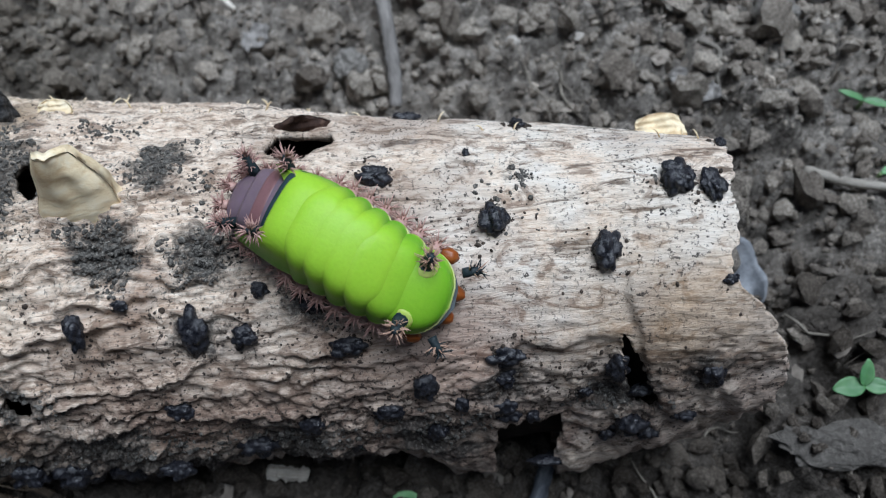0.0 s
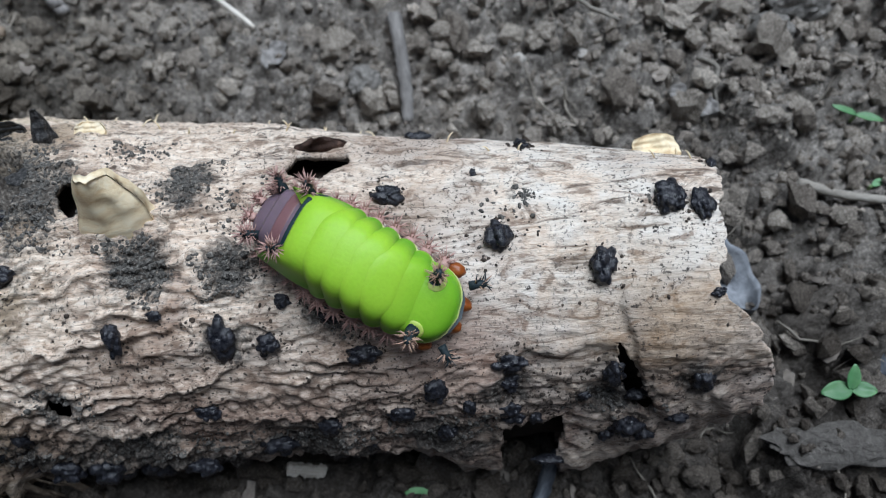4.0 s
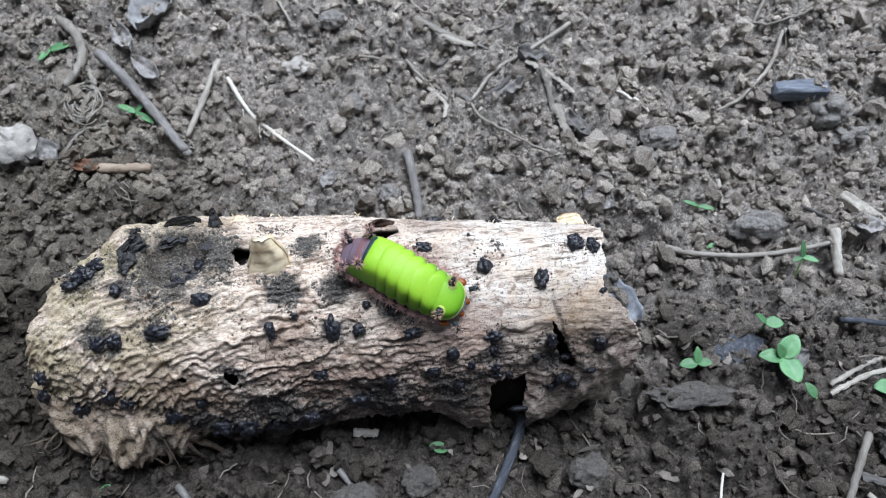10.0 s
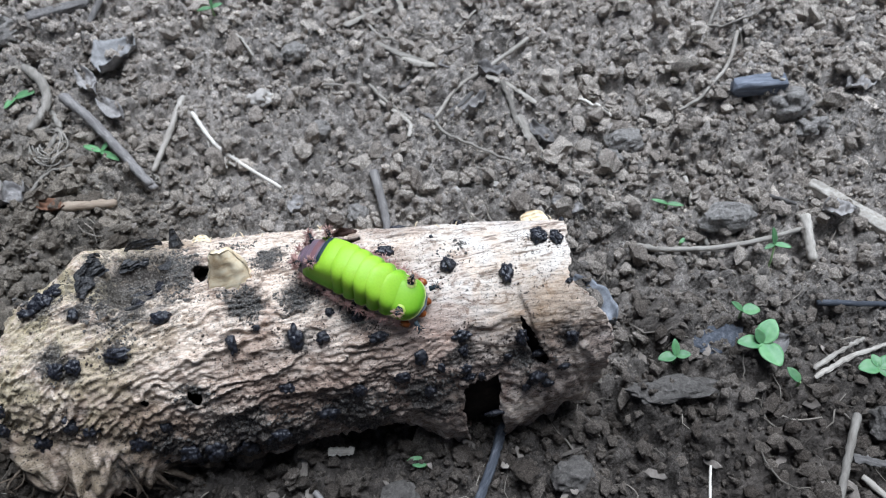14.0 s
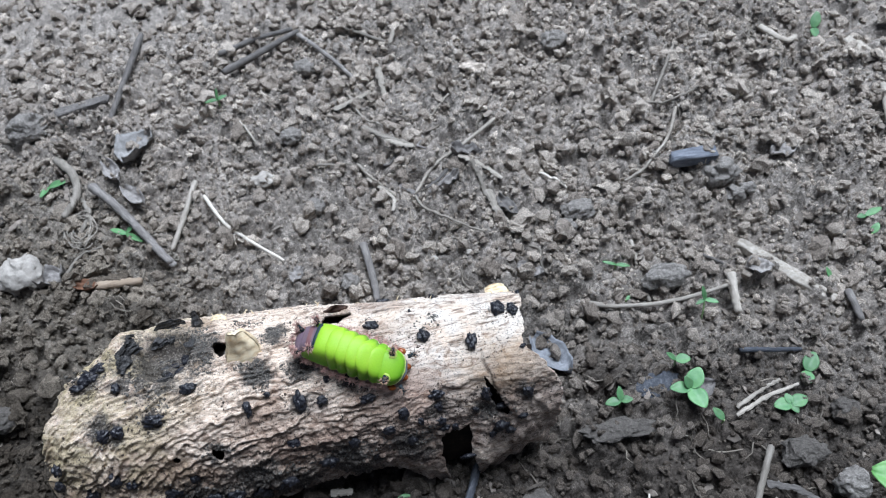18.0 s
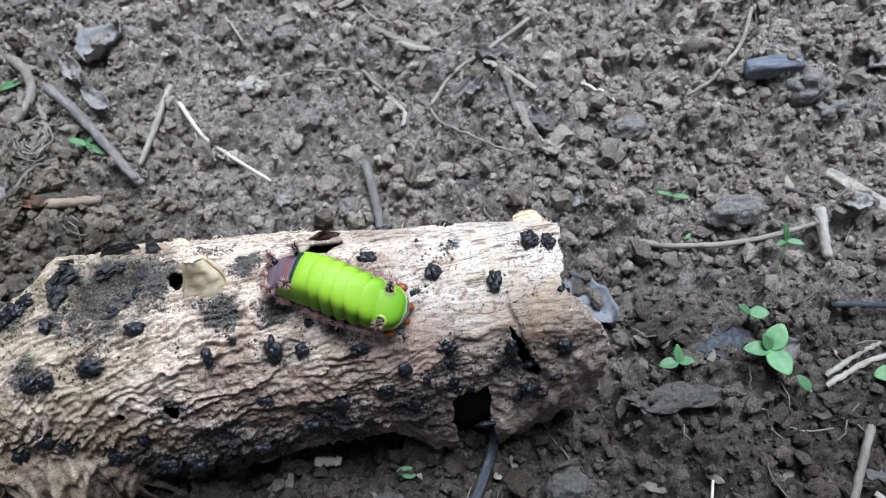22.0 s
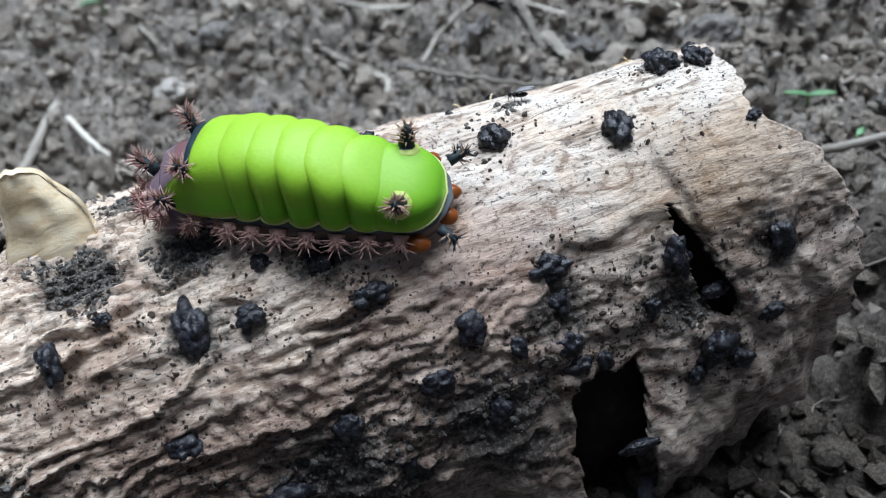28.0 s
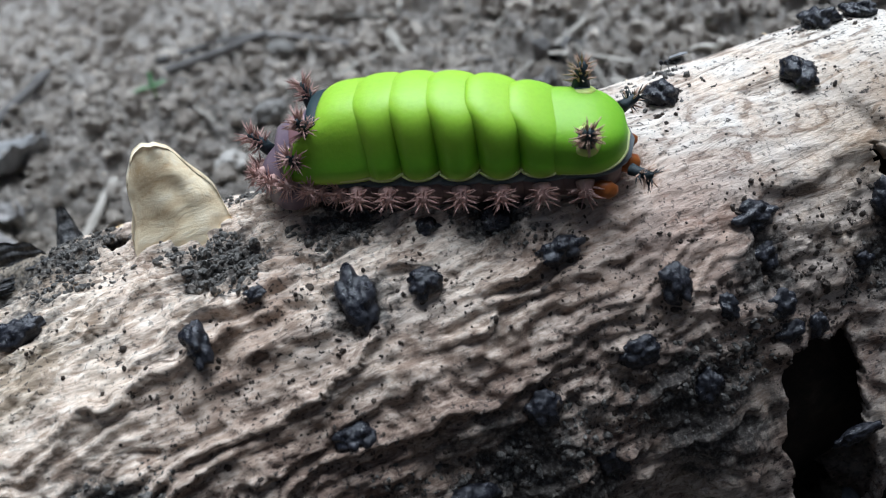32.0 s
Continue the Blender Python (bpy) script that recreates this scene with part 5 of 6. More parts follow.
def root_tangle(x, y, r, count, material, label, seed):
    """A frayed bunch of curly rootlets, each a part of its own."""
    rnd = random.Random(seed)
    z = float(ground_height(np.array([x]), np.array([y]))[0])
    ob = thing("root_tangle", cm_pose(x, y, z), label, "root tangle")
    for k in range(count):
        a, rad = rnd.uniform(0, 6.28), r * rnd.uniform(0.45, 1.0)
        cx, cy = rnd.uniform(-0.3, 0.3) * r, rnd.uniform(-0.3, 0.3) * r
        turn, long = rnd.choice((-1, 1)) * rnd.uniform(2.2, 4.6), rnd.uniform(1.0, 1.5)
        path = []
        for q in range(22):
            w = a + turn * q / 21
            path.append((cx + math.cos(w) * rad * (1 - 0.25 * q / 21), cy + math.sin(w) * rad * long, 0.1 + 0.16 * math.sin(w * 1.7 + k) ** 2 + 0.03 * k / count))
        tp, tf = tube_points(path, [rnd.uniform(0.014, 0.028)] * 22, 5, 0.2, k)
        sheet("rootlet", tp, tf, material, ob)
    return ob


def block(name, x, y, size, spin, material, label, category, seed, tip=0):
    """A blocky broken piece of wood: a box with worn edges, splits along its length and uneven ends."""
    bm = bmesh.new()
    bmesh.ops.create_cube(bm, size=1)
    bmesh.ops.subdivide_edges(bm, edges=bm.edges[:], cuts=11, use_grid_fill=True)
    for v in bm.verts:
        c = v.co * 2
        worn = 1 - 0.10 * (abs(c.x) ** 6 * (abs(c.y) ** 4 + abs(c.z) ** 4) * 0.5 + abs(c.y) ** 6 * abs(c.z) ** 6)
        p = Vector((v.co.x * size[0], v.co.y * size[1], v.co.z * size[2])) * worn
        grain = noise.fractal(Vector((p.x * 0.7, p.y * 5, p.z * 5 + seed)), 0.6, 2.1, 3)
        end = noise.noise(Vector((seed, p.y * 4, p.z * 4))) * abs(c.x) ** 3
        v.co = p + Vector((0.22 * size[1] * end * (1 if c.x > 0 else -1), 0.10 * size[1] * grain, 0.14 * size[2] * grain))
    ob = part(name, bm, material, smooth=False)
    z = float(np.mean(ground_height(np.array([x - 0.4, x, x + 0.4]), np.array([y, y, y]))))
    ob.matrix_world = cm_pose(x, y, z + size[2] * 0.42, 0, tip, spin)
    return tagged(ob, label, category)


root_tangle(-9.15, 11.5, 0.55, 16, WOOD_PALE, "curly tangle of pale dry rootlets on soil", 3)
root_tangle(-4.2, 10.35, 0.24, 3, ROOT, "curled white root hairs beside a rootlet", 5)
root_tangle(-6.25, 10.1, 0.22, 5, WOOD_PALE, "frayed curled fibres at a stick's end", 7)
root_tangle(-11.6, 8.6, 0.4, 5, WOOD_PALE, "loose bent pale rootlets on dark soil", 9)
root_tangle(14.3, 14.6, 0.6, 7, WOOD_PALE, "coiled pale dry vine on soil", 11)
block("charcoal_piece", 9.95, 9.3, (1.4, 0.46, 0.4), -4, CHARCOAL, "blue-grey block of charred wood on soil", "charcoal piece", 3.0)
block("wood_chip", 17.36, 13.3, (1.0, 0.46, 0.26), -70, WOOD_PALE, "pale blocky wood chip on soil", "wood chip", 7.0)
block("wood_chip", -9.37, 16.72, (1.9, 0.44, 0.18), 10, WOOD_GREY, "flat grey-brown wood chip on soil", "wood chip", 11.0)
block("wood_splinter", 11.13, 5.25, (2.95, 0.36, 0.2), -57, WOOD_PALE, "long pale weathered wood splinter on soil", "wood splinter", 13.0)


# ---- stones, clods, dry leaves ----
def stone(name, x, y, r, material, label, seed, squash=(1.2, 0.9, 0.75), spin=0, category="stone", rough=0.32):
    bm = lump_bm(r, seed, 4, rough, 1.3, squash)
    for v in bm.verts:
        q = v.co / r
        if category == "stone":
            v.co *= 1 + 0.05 * noise.noise(q * 5) + 0.2 * noise.cell(q * 1.4 + Vector((seed, 0, 0)))
        else:
            v.co *= 1 + 0.2 * noise.noise(q * 3.4) + 0.16 * noise.noise(q * 7.5) + 0.08 * noise.noise(q * 15)
    bmesh.ops.smooth_vert(bm, verts=bm.verts[:], factor=0.5, use_axis_x=True, use_axis_y=True, use_axis_z=True)
    ob = part(name, bm, material, smooth=False)
    z = float(ground_height(np.array([x]), np.array([y]))[0])
    ob.matrix_world = cm_pose(x, y, max(z, float(ground_base(x, y))) + r * squash[2] * 0.45, 0, 0, spin)
    return tagged(ob, label, category)


stone("stone", -10.75, 10.1, 0.6, STONE, "pale cream angular stone on soil", 2.0, (1.0, 1.15, 0.85), 30, "stone", 0.2)
stone("stone", 10.7, 8.75, 0.46, STONE_DARK, "dark grey rounded stone beside charred wood", 5.0, (1.15, 0.95, 0.8))
stone("stone", 10.9, 8.1, 0.25, STONE_DARK, "small dark grey stone on soil", 6.0)
stone("stone", 11.3, 8.2, 0.2, STONE_DARK, "small dark grey stone on soil", 6.6)
stone("soil_clod", 7.85, 5.6, 0.5, STONE_DARK, "large dry grey soil clod", 8.0, (1.25, 0.75, 0.7), 0, "soil clod")
stone("stone", -3.43, 12.6, 0.34, STONE, "pale grey pebble on soil", 11.0, (1.2, 0.8, 0.6))
stone("soil_clod", -11.5, 16.6, 0.6, STONE_DARK, "large round brown soil clod", 13.0, (1.1, 0.95, 0.8), 0, "soil clod")
stone("soil_clod", 6.2, 8.5, 0.42, STONE_DARK, "large dry grey soil clod", 17.0, (1.2, 0.9, 0.7), 0, "soil clod")
stone("soil_clod", 9.9, -0.75, 0.38, STONE_DARK, "large dark brown soil clod", 19.0, (1.0, 0.95, 0.9), 0, "soil clod")
stone("soil_clod", -1.6, 17.4, 0.4, STONE_DARK, "brown soil clod among sticks", 23.0, (1.1, 0.9, 0.8), 0, "soil clod")
stone("soil_clod", -2.3, 14.2, 0.33, STONE_DARK, "small dry grey soil clod", 29.0, (1.2, 0.9, 0.7), 0, "soil clod")
stone("soil_clod", -1.7, 11.1, 0.3, STONE_DARK, "small dry grey soil clod", 31.0, (1.1, 0.9, 0.8), 0, "soil clod")
stone("soil_clod", -0.9, 8.0, 0.3, STONE_DARK, "grey soil clod behind the log", 33.0, (0.9, 1.0, 0.8), 0, "soil clod")
stone("soil_clod", 7.55, 16.3, 0.45, STONE_DARK, "dark shiny clod on soil", 37.0, (1.1, 0.9, 0.7), 0, "soil clod")
stone("soil_clod", 5.7, 8.0, 0.3, STONE_DARK, "dry grey soil clod", 41.0, (1.1, 0.9, 0.7), 0, "soil clod")
stone("soil_clod", 9.2, 0.2, 0.4, STONE_DAMP, "dark brown soil clod", 43.0, (1.3, 0.9, 0.7), 0, "soil clod")
stone("soil_clod", 10.6, 1.0, 0.3, STONE_DAMP, "dark brown soil clod", 47.0, (1.1, 0.9, 0.8), 0, "soil clod")
stone("stone", 2.75, 8.1, 0.1, STONE, "tiny white pebble on soil", 53.0)
stone("stone", 1.7, 8.0, 0.1, STONE, "tiny pinkish white pebble on soil", 59.0)
stone("soil_clod", -2.0, 0.2, 0.42, STONE_DAMP, "dark soil clod before the log", 61.0, (1.2, 0.9, 0.7), 0, "soil clod")
stone("soil_clod", -0.6, 0.6, 0.33, STONE_DAMP, "dark soil clod before the log", 67.0, (1.1, 1.0, 0.7), 0, "soil clod")
stone("soil_clod", 2.9, 0.4, 0.36, STONE_DAMP, "dark soil clod before the log", 71.0, (1.1, 1.0, 0.7), 0, "soil clod")
stone("bark_slab", 6.5, 2.62, 0.48, WOOD_DARK, "dark flat slab of bark on soil", 83.0, (1.2, 0.65, 0.16), 12, "bark slab", 0.45)
stone("bark_slab", 5.25, 1.65, 0.5, STONE_DAMP, "brown flat slab of earth on soil", 89.0, (1.6, 0.55, 0.28), -3, "earth slab", 0.45)
stone("soil_clod", -10.5, 5.2, 0.4, STONE_DAMP, "dark brown soil clod", 73.0, (1.2, 0.9, 0.7), 0, "soil clod")


def crumpled_leaf(name, x, y, ln, wd, spin, material, label, seed, curl=0.25, crinkle=0.12, rise=0.06):
    """A dry leaf: a pointed, buckled sheet with thickness and a midrib fold."""
    nu, nv = 24, 14
    pts = []
    for side in (0, 1):
        for i in range(nu):
            for j in range(nv):
                u, v = i / (nu - 1), j / (nv - 1) * 2 - 1
                w = wd * 0.5 * math.sin(math.pi * min(1, 0.06 + u * 0.94)) ** 0.7 * (1 + 0.2 * noise.noise(Vector((u * 4, seed, v))))
                px, py = (u - 0.5) * ln, v * w
                pz = curl * wd * (v * v) + curl * ln * 0.5 * (u - 0.5) ** 2 + crinkle * noise.fractal(Vector((u * 3, v * 1.6, seed)), 0.8, 2, 3)
                pts.append((px, py, pz + (0.02 if side else 0)))
    n = nu * nv
    q = grid_faces(nu, nv)
    faces = np.concatenate([q[:, ::-1], q + n]).tolist()
    rim = [i * nv for i in range(nu)] + [(nu - 1) * nv + j for j in range(1, nv)] + [i * nv + nv - 1 for i in range(nu - 2, -1, -1)] + list(range(nv - 2, 0, -1))
    for a, b in zip(rim, rim[1:] + rim[:1]):
        faces.append([a, b, b + n, a + n])
    ob = sheet(name, pts, faces, material)
    g = ground_height(x + np.linspace(-0.3, 0.3, 5) * ln, y + np.zeros(5))
    low = min(p[2] for p in pts)
    ob.matrix_world = cm_pose(x, y, float(g.mean()) - low * 0.6 + rise, 0, 0, spin)
    return tagged(ob, label, "dry leaf")


crumpled_leaf("dry_leaf", 4.35, 6.95, 0.85, 0.5, -35, DRY, "grey folded dry leaf on soil", 3.0)
crumpled_leaf("dry_leaf", -2.5, 8.8, 0.6, 0.42, 60, DRY, "small grey dry leaf behind the log", 5.0)
crumpled_leaf("dry_leaf", 4.25, 4.15, 1.5, 0.85, -62, BLUISH, "bluish grey dry leaf at the end of the log", 7.0, 0.35)
crumpled_leaf("dry_leaf", 4.2, 9.2, 1.0, 0.4, -65, DRY, "grey shredded dry leaf on soil", 9.0)
crumpled_leaf("dry_leaf", -8.65, 9.2, 0.9, 0.4, -20, BROWN, "rust-brown curled dry leaf on soil", 11.0, 0.4, 0.12, 0.3)
crumpled_leaf("dry_leaf", -7.4, 14.5, 1.5, 1.1, 50, SILVER, "crumpled silver-grey dry leaf on soil", 13.0, 0.3, 0.26, 0.15)
crumpled_leaf("dry_leaf", -7.5, 12.6, 1.2, 0.5, -50, DRY, "curled grey-brown dry leaf beside a stick", 14.0, 0.4, 0.15, 0.15)
crumpled_leaf("dry_leaf", -9.8, 9.8, 0.9, 0.6, 30, DRY, "crumpled purplish grey dry leaf by a stone", 15.0, 0.3, 0.3)
crumpled_leaf("dry_leaf", -12.4, 12.3, 1.5, 0.6, 20, DRY, "long grey dry leaf on soil", 17.0, 0.25, 0.2)
crumpled_leaf("dry_leaf", 3.4, 11.5, 1.0, 0.5, -20, DRY, "shredded grey dry leaf among roots", 19.0, 0.3, 0.25)
crumpled_leaf("dry_leaf", 2.7, 10.6, 0.8, 0.35, 40, DRY, "shredded grey dry leaf among roots", 21.0, 0.3, 0.25)
crumpled_leaf("dry_leaf", -8.2, 13.6, 1.1, 0.5, -60, DRY, "curled brown-grey dry leaf on soil", 23.0, 0.4, 0.2)
crumpled_leaf("dry_leaf", 12.9, 9.3, 0.9, 0.6, 10, DRY, "purplish grey dry leaf on soil", 25.0, 0.2, 0.2)
crumpled_leaf("dry_leaf", 10.3, 5.2, 0.7, 0.5, -15, DRY, "brown-grey curled dry leaf on soil", 27.0, 0.3)
crumpled_leaf("dry_leaf", 7.5, 2.15, 0.8, 0.5, 20, DRY, "tan-grey dry leaf beneath a seedling", 29.0, 0.2)


# ---- seedlings ----
def leaf_blade(ln, wd, fold=0.25, droop=0.15, seed=0.0, notch=0.0):
    """A green leaf blade from its base along +x, folded at the midrib."""
    nu, nv = 14, 9
    pts = []
    for side in (0, 1):
        for i in range(nu):
            for j in range(nv):
                u, v = i / (nu - 1), j / (nv - 1) * 2 - 1
                w = wd * 0.5 * (math.sin(math.pi * (0.03 + 0.95 * u)) ** 0.65) * (1.08 - 0.25 * u)
                pts.append((u * ln, v * w, fold * abs(v) * w - droop * ln * u * u + 0.03 * ln * noise.noise(Vector((u * 3, v * 2, seed))) + (0.012 if side else 0)))
    n = nu * nv
    q = grid_faces(nu, nv)
    faces = np.concatenate([q[:, ::-1], q + n]).tolist()
    rim = [i * nv for i in range(nu)] + [(nu - 1) * nv + j for j in range(1, nv)] + [i * nv + nv - 1 for i in range(nu - 2, -1, -1)] + list(range(nv - 2, 0, -1))
    for a, b in zip(rim, rim[1:] + rim[:1]):
        faces.append([a, b, b + n, a + n])
    return pts, faces


def seedling(x, y, height, leaves, label, stem_r=0.03, lean=(0, 0), leaf_mat=None):
    """leaves: (direction in degrees, length, width, pitch upwards)."""
    z = float(ground_height(np.array([x]), np.array([y]))[0]) - 0.03
    ob = thing("seedling", cm_pose(x, y, z), label, "seedling")
    top = Vector((lean[0], lean[1], height))
    path = spline([(0, 0, 0), (0.25 * lean[0], 0.25 * lean[1], height * 0.5), top], 8)
    tp, tf = tube_points(path, [stem_r] * 8, 7, 0.1)
    sheet("stem", tp, tf, STEM, ob)
    for k, (az, ln, wd, up) in enumerate(leaves):
        p, f = leaf_blade(ln, wd, 0.2, 0.12, x + k)
        lf = sheet("leaf", p, f, leaf_mat or LEAF, ob)
        lf.matrix_local = Matrix.Translation(top * CM) @ pose(0, 0, 0, 0, -up, az)
    return ob


FOUR = "small green seedling with four rounded leaves"
seedling(7.12, 2.05, 0.3, [(48, 0.56, 0.44, 25), (-75, 0.58, 0.48, 8), (170, 0.5, 0.33, 12), (110, 0.33, 0.24, 45)], FOUR)
seedling(9.5, 1.42, 0.25, [(175, 0.42, 0.36, 8), (10, 0.45, 0.36, 8), (95, 0.28, 0.22, 15), (-75, 0.26, 0.2, 5)], FOUR)
seedling(10.25, 2.15, 0.3, [(50, 0.55, 0.4, 20), (-120, 0.4, 0.35, 10)], "small green seedling with two rounded leaves")
seedling(5.5, 2.3, 0.35, [(185, 0.4, 0.26, 10), (85, 0.35, 0.18, 45), (-10, 0.3, 0.22, 15)], "pale green seedling with narrow folded leaves")
seedling(7.1, 2.95, 0.3, [(-10, 0.36, 0.3, 10), (140, 0.3, 0.16, 35)], "small blue-green seedling on soil")
seedling(8.4, 4.3, 0.6, [(95, 0.4, 0.14, 60), (-30, 0.35, 0.16, 10), (200, 0.3, 0.12, 10)], "thin upright green seedling", 0.025, (0.1, 0.25))
seedling(7.72, 1.3, 0.2, [(120, 0.36, 0.22, 25)], "single small green leaf shoot on soil")
seedling(-10.45, 13.7, 0.3, [(10, 0.6, 0.33, 10), (-120, 0.45, 0.25, 5)], "small green seedling with two leaves")
seedling(-7.7, 11.15, 0.35, [(-40, 0.75, 0.2, 8), (150, 0.6, 0.2, 10), (40, 0.45, 0.16, 25)], "green seedling with narrow pointed leaves")
seedling(-4.6, 15.9, 0.3, [(190, 0.45, 0.2, 10), (20, 0.35, 0.2, 10), (80, 0.4, 0.1, 60)], "tiny green seedling on soil")
seedling(16.0, 14.0, 0.5, [(60, 0.6, 0.35, 40), (-110, 0.5, 0.3, 10)], "small bright green two-leaved seedling")
seedling(13.9, 6.3, 0.25, [(15, 0.55, 0.22, 10), (180, 0.25, 0.18, 10)], "small pale green leaf shoot on soil")
seedling(13.5, 5.45, 0.4, [(40, 0.35, 0.22, 30)], "thin curved seedling with one small leaf", 0.025, (0.35, 0.3))
seedling(12.18, 4.7, 0.15, [(100, 0.35, 0.14, 45)], "tiny whitish green shoot on soil")
seedling(6.75, 6.55, 0.2, [(160, 0.4, 0.12, 20), (-20, 0.4, 0.15, 5)], "thin blue-green seedling on soil")
seedling(0.0, 1.25, 0.15, [(160, 0.4, 0.26, 15)], "small green leaf on soil before the log")
seedling(-5.8, 0.3, 0.15, [(100, 0.3, 0.2, 15)], "tiny green leaf on soil before the log")
seedling(6.65, 5.3, 0.1, [(20, 0.2, 0.12, 15)], "tiny blue-green sprout under a bowed twig")
seedling(-7.3, 0.9, 0.15, [(40, 0.3, 0.2, 25)], "tiny green sprout by the log")


def big_plant():
    """A taller broad-leaved weed."""
    x, y = 10.8, -2.5
    z = float(ground_height(np.array([x]), np.array([y]))[0])
    ob = thing("weed_plant", cm_pose(x, y, z), "bright green broad-leaved weed with a hairy stem", "plant")
    path = spline([(0, 0, -0.1), (0.1, 0.1, 0.8), (0.05, 0.25, 1.5), (0.0, 0.4, 2.1)], 14)
    tp, tf = tube_points(path, [0.17 - 0.004 * k for k in range(14)], 10, 0.15)
    sheet("stem", tp, tf, STEM, ob)
    path = spline([(0.05, 0.2, 1.4), (-1.1, 0.2, 1.35), (-2.0, 0.0, 1.15), (-2.7, -0.15, 0.95)], 14)
    tp, tf = tube_points(path, [0.17 - 0.003 * k for k in range(14)], 10, 0.15)
    sheet("branch", tp, tf, STEM, ob)
    for az, up, ln, wd, p in ((184, 6, 1.75, 1.0, (0.0, 0.3, 1.95)), (147, 14, 1.7, 1.2, (0.0, 0.45, 2.1)), (30, 10, 1.7, 1.2, (0.0, 0.4, 2.1)), (-70, 10, 1.5, 1.0, (0.05, 0.2, 1.8))):
        pts, faces = leaf_blade(ln, wd, 0.22, 0.12, az)
        lf = sheet("leaf", pts, faces, LEAF_BIG, ob)
        lf.matrix_local = Matrix.Translation(Vector(p) * CM) @ pose(0, 0, 0, 0, -up, az)


big_plant()


# ---- the caterpillar ----
def round_profile(nv=30):
    arc = [math.pi * (k / (nv - 1) - 0.5) for k in range(nv)]
    return [(math.copysign(abs(math.sin(a)) ** 0.85, math.sin(a)), abs(math.cos(a)) ** 0.8) for a in arc]


def saddle_profile(nv=44):
    """Flat back, a shoulder, a hollow side and a flaring lobe at the margin."""
    half = [(1.0, 0.0), (1.06, 0.1), (1.05, 0.21), (0.99, 0.35), (0.93, 0.51), (0.865, 0.67), (0.75, 0.82), (0.57, 0.925), (0.3, 0.985), (0.0, 1.0)]
    line = spline([(-y, z, 0) for y, z in half] + [(y, z, 0) for y, z in half[-2::-1]], nv)
    return [(p.x, max(p.y, 0.0)) for p in line]


def ring_slice(length, hw, top, skirt, fx=0.10, fy=0.14, fz=0.05, nose=0.0, rear=0.0, nu=19, low=None, prof=None, lobe=0.0, slope=0.0):
    """One body ring, a closed barrel: forward x, contact with the bark at z = 0. nose, rear: how far an end is drawn to a round."""
    low = skirt - 0.02 if low is None else low
    saddle = prof is not None
    prof = prof or round_profile()
    nv = len(prof)
    pts = []
    belly = [(0.85, -1), (0.4, -1), (-0.4, -1), (-0.85, -1)]
    for i in range(nu):
        u = i / (nu - 1) * 2 - 1
        sx = u * length * 0.5
        yy, zz = 1 - fy * abs(u) ** 2.4, 1 - fz * abs(u) ** (3.0 if saddle else 2.4)
        tip = nose if u > 0 else rear
        if tip:
            c = math.sqrt(max(0.0, 1 - abs(u) ** 2.1))
            yy = yy * (1 - tip) + tip * c
            zz = zz * (1 - tip * 0.85) + tip * 0.85 * c ** 0.75
        for a, b in prof:
            side = min(1.0, a * a)
            ay = 1 - (1 - yy) * (0.12 + 0.88 * side) if saddle and not tip else yy
            back = lobe * u * u * max(0.0, min(1.0, (abs(a) - 0.72) / 0.25)) if u < 0 else 0.0
            pts.append((sx - back, a * hw * ay, skirt + (top + slope * sx - skirt) * b * zz))
        for a, b in belly:
            pts.append((sx, a * hw * yy, low))
    m = nv + len(belly)
    faces = grid_faces(nu, m, True).tolist()
    faces.append(list(range(m)))
    faces.append(list(range(nu * m - 1, (nu - 1) * m - 1, -1)))
    return pts, faces


def rim_line(length, hw, skirt, fy, nose):
    """Course of the pale rim along the lower edge of a saddle ring: one side, or both sides round the nose."""
    def at(u, side):
        yy = 1 - fy * abs(u) ** 2.4
        if nose and u > 0:
            yy = math.sqrt(max(0.0, 1 - abs(u) ** 2.3))
        return (u * length * 0.5, side * hw * 1.03 * yy, skirt + 0.03)
    if nose:
        us = [-0.5 + 1.5 * k / 15 for k in range(16)]
        return [[at(u, 1) for u in us] + [at(u, -1) for u in us[-2::-1]]]
    return [[at(-0.75 + 1.5 * k / 8, side) for k in range(9)] for side in (1, -1)]


def scolus(r, height, spines, reach, seed, tilt=1.25):
    """A wart bristling with stinging spines: a knobbly cone and thin cones. Returns points, faces and the first spine's face."""
    rnd = random.Random(seed)
    path = [(0, 0, height * q) for q in (0, 0.25, 0.5, 0.75, 0.92, 1.0)]
    pts, faces = tube_points([Vector(p) + Vector((1e-4 * k, 0, 0)) for k, p in enumerate(path)], [r, r * 0.95, r * 0.8, r * 0.75, r * 0.55, r * 0.25], 9, 0.3, seed)
    first = len(faces)
    for k in range(spines):
        q = rnd.uniform(0.35, 1.0)
        a = 2.4 * k + rnd.uniform(-0.3, 0.3)
        el = (1.0 - q) * -0.3 + rnd.uniform(0.15, tilt)
        d = Vector((math.cos(a) * math.cos(el), math.sin(a) * math.cos(el), math.sin(el)))
        b = Vector((0, 0, height * q)) + Vector((d.x, d.y, 0)) * r * 0.5
        ln = reach * rnd.uniform(0.65, 1.1)
        tp, tf = tube_points([b, b + d * ln * 0.5, b + d * ln], [0.0085, 0.0065, 0.0018], 4)
        faces += [[i + len(pts) for i in f] for f in tf]
        pts += tp
    return pts, faces, first


SCOLI = {}


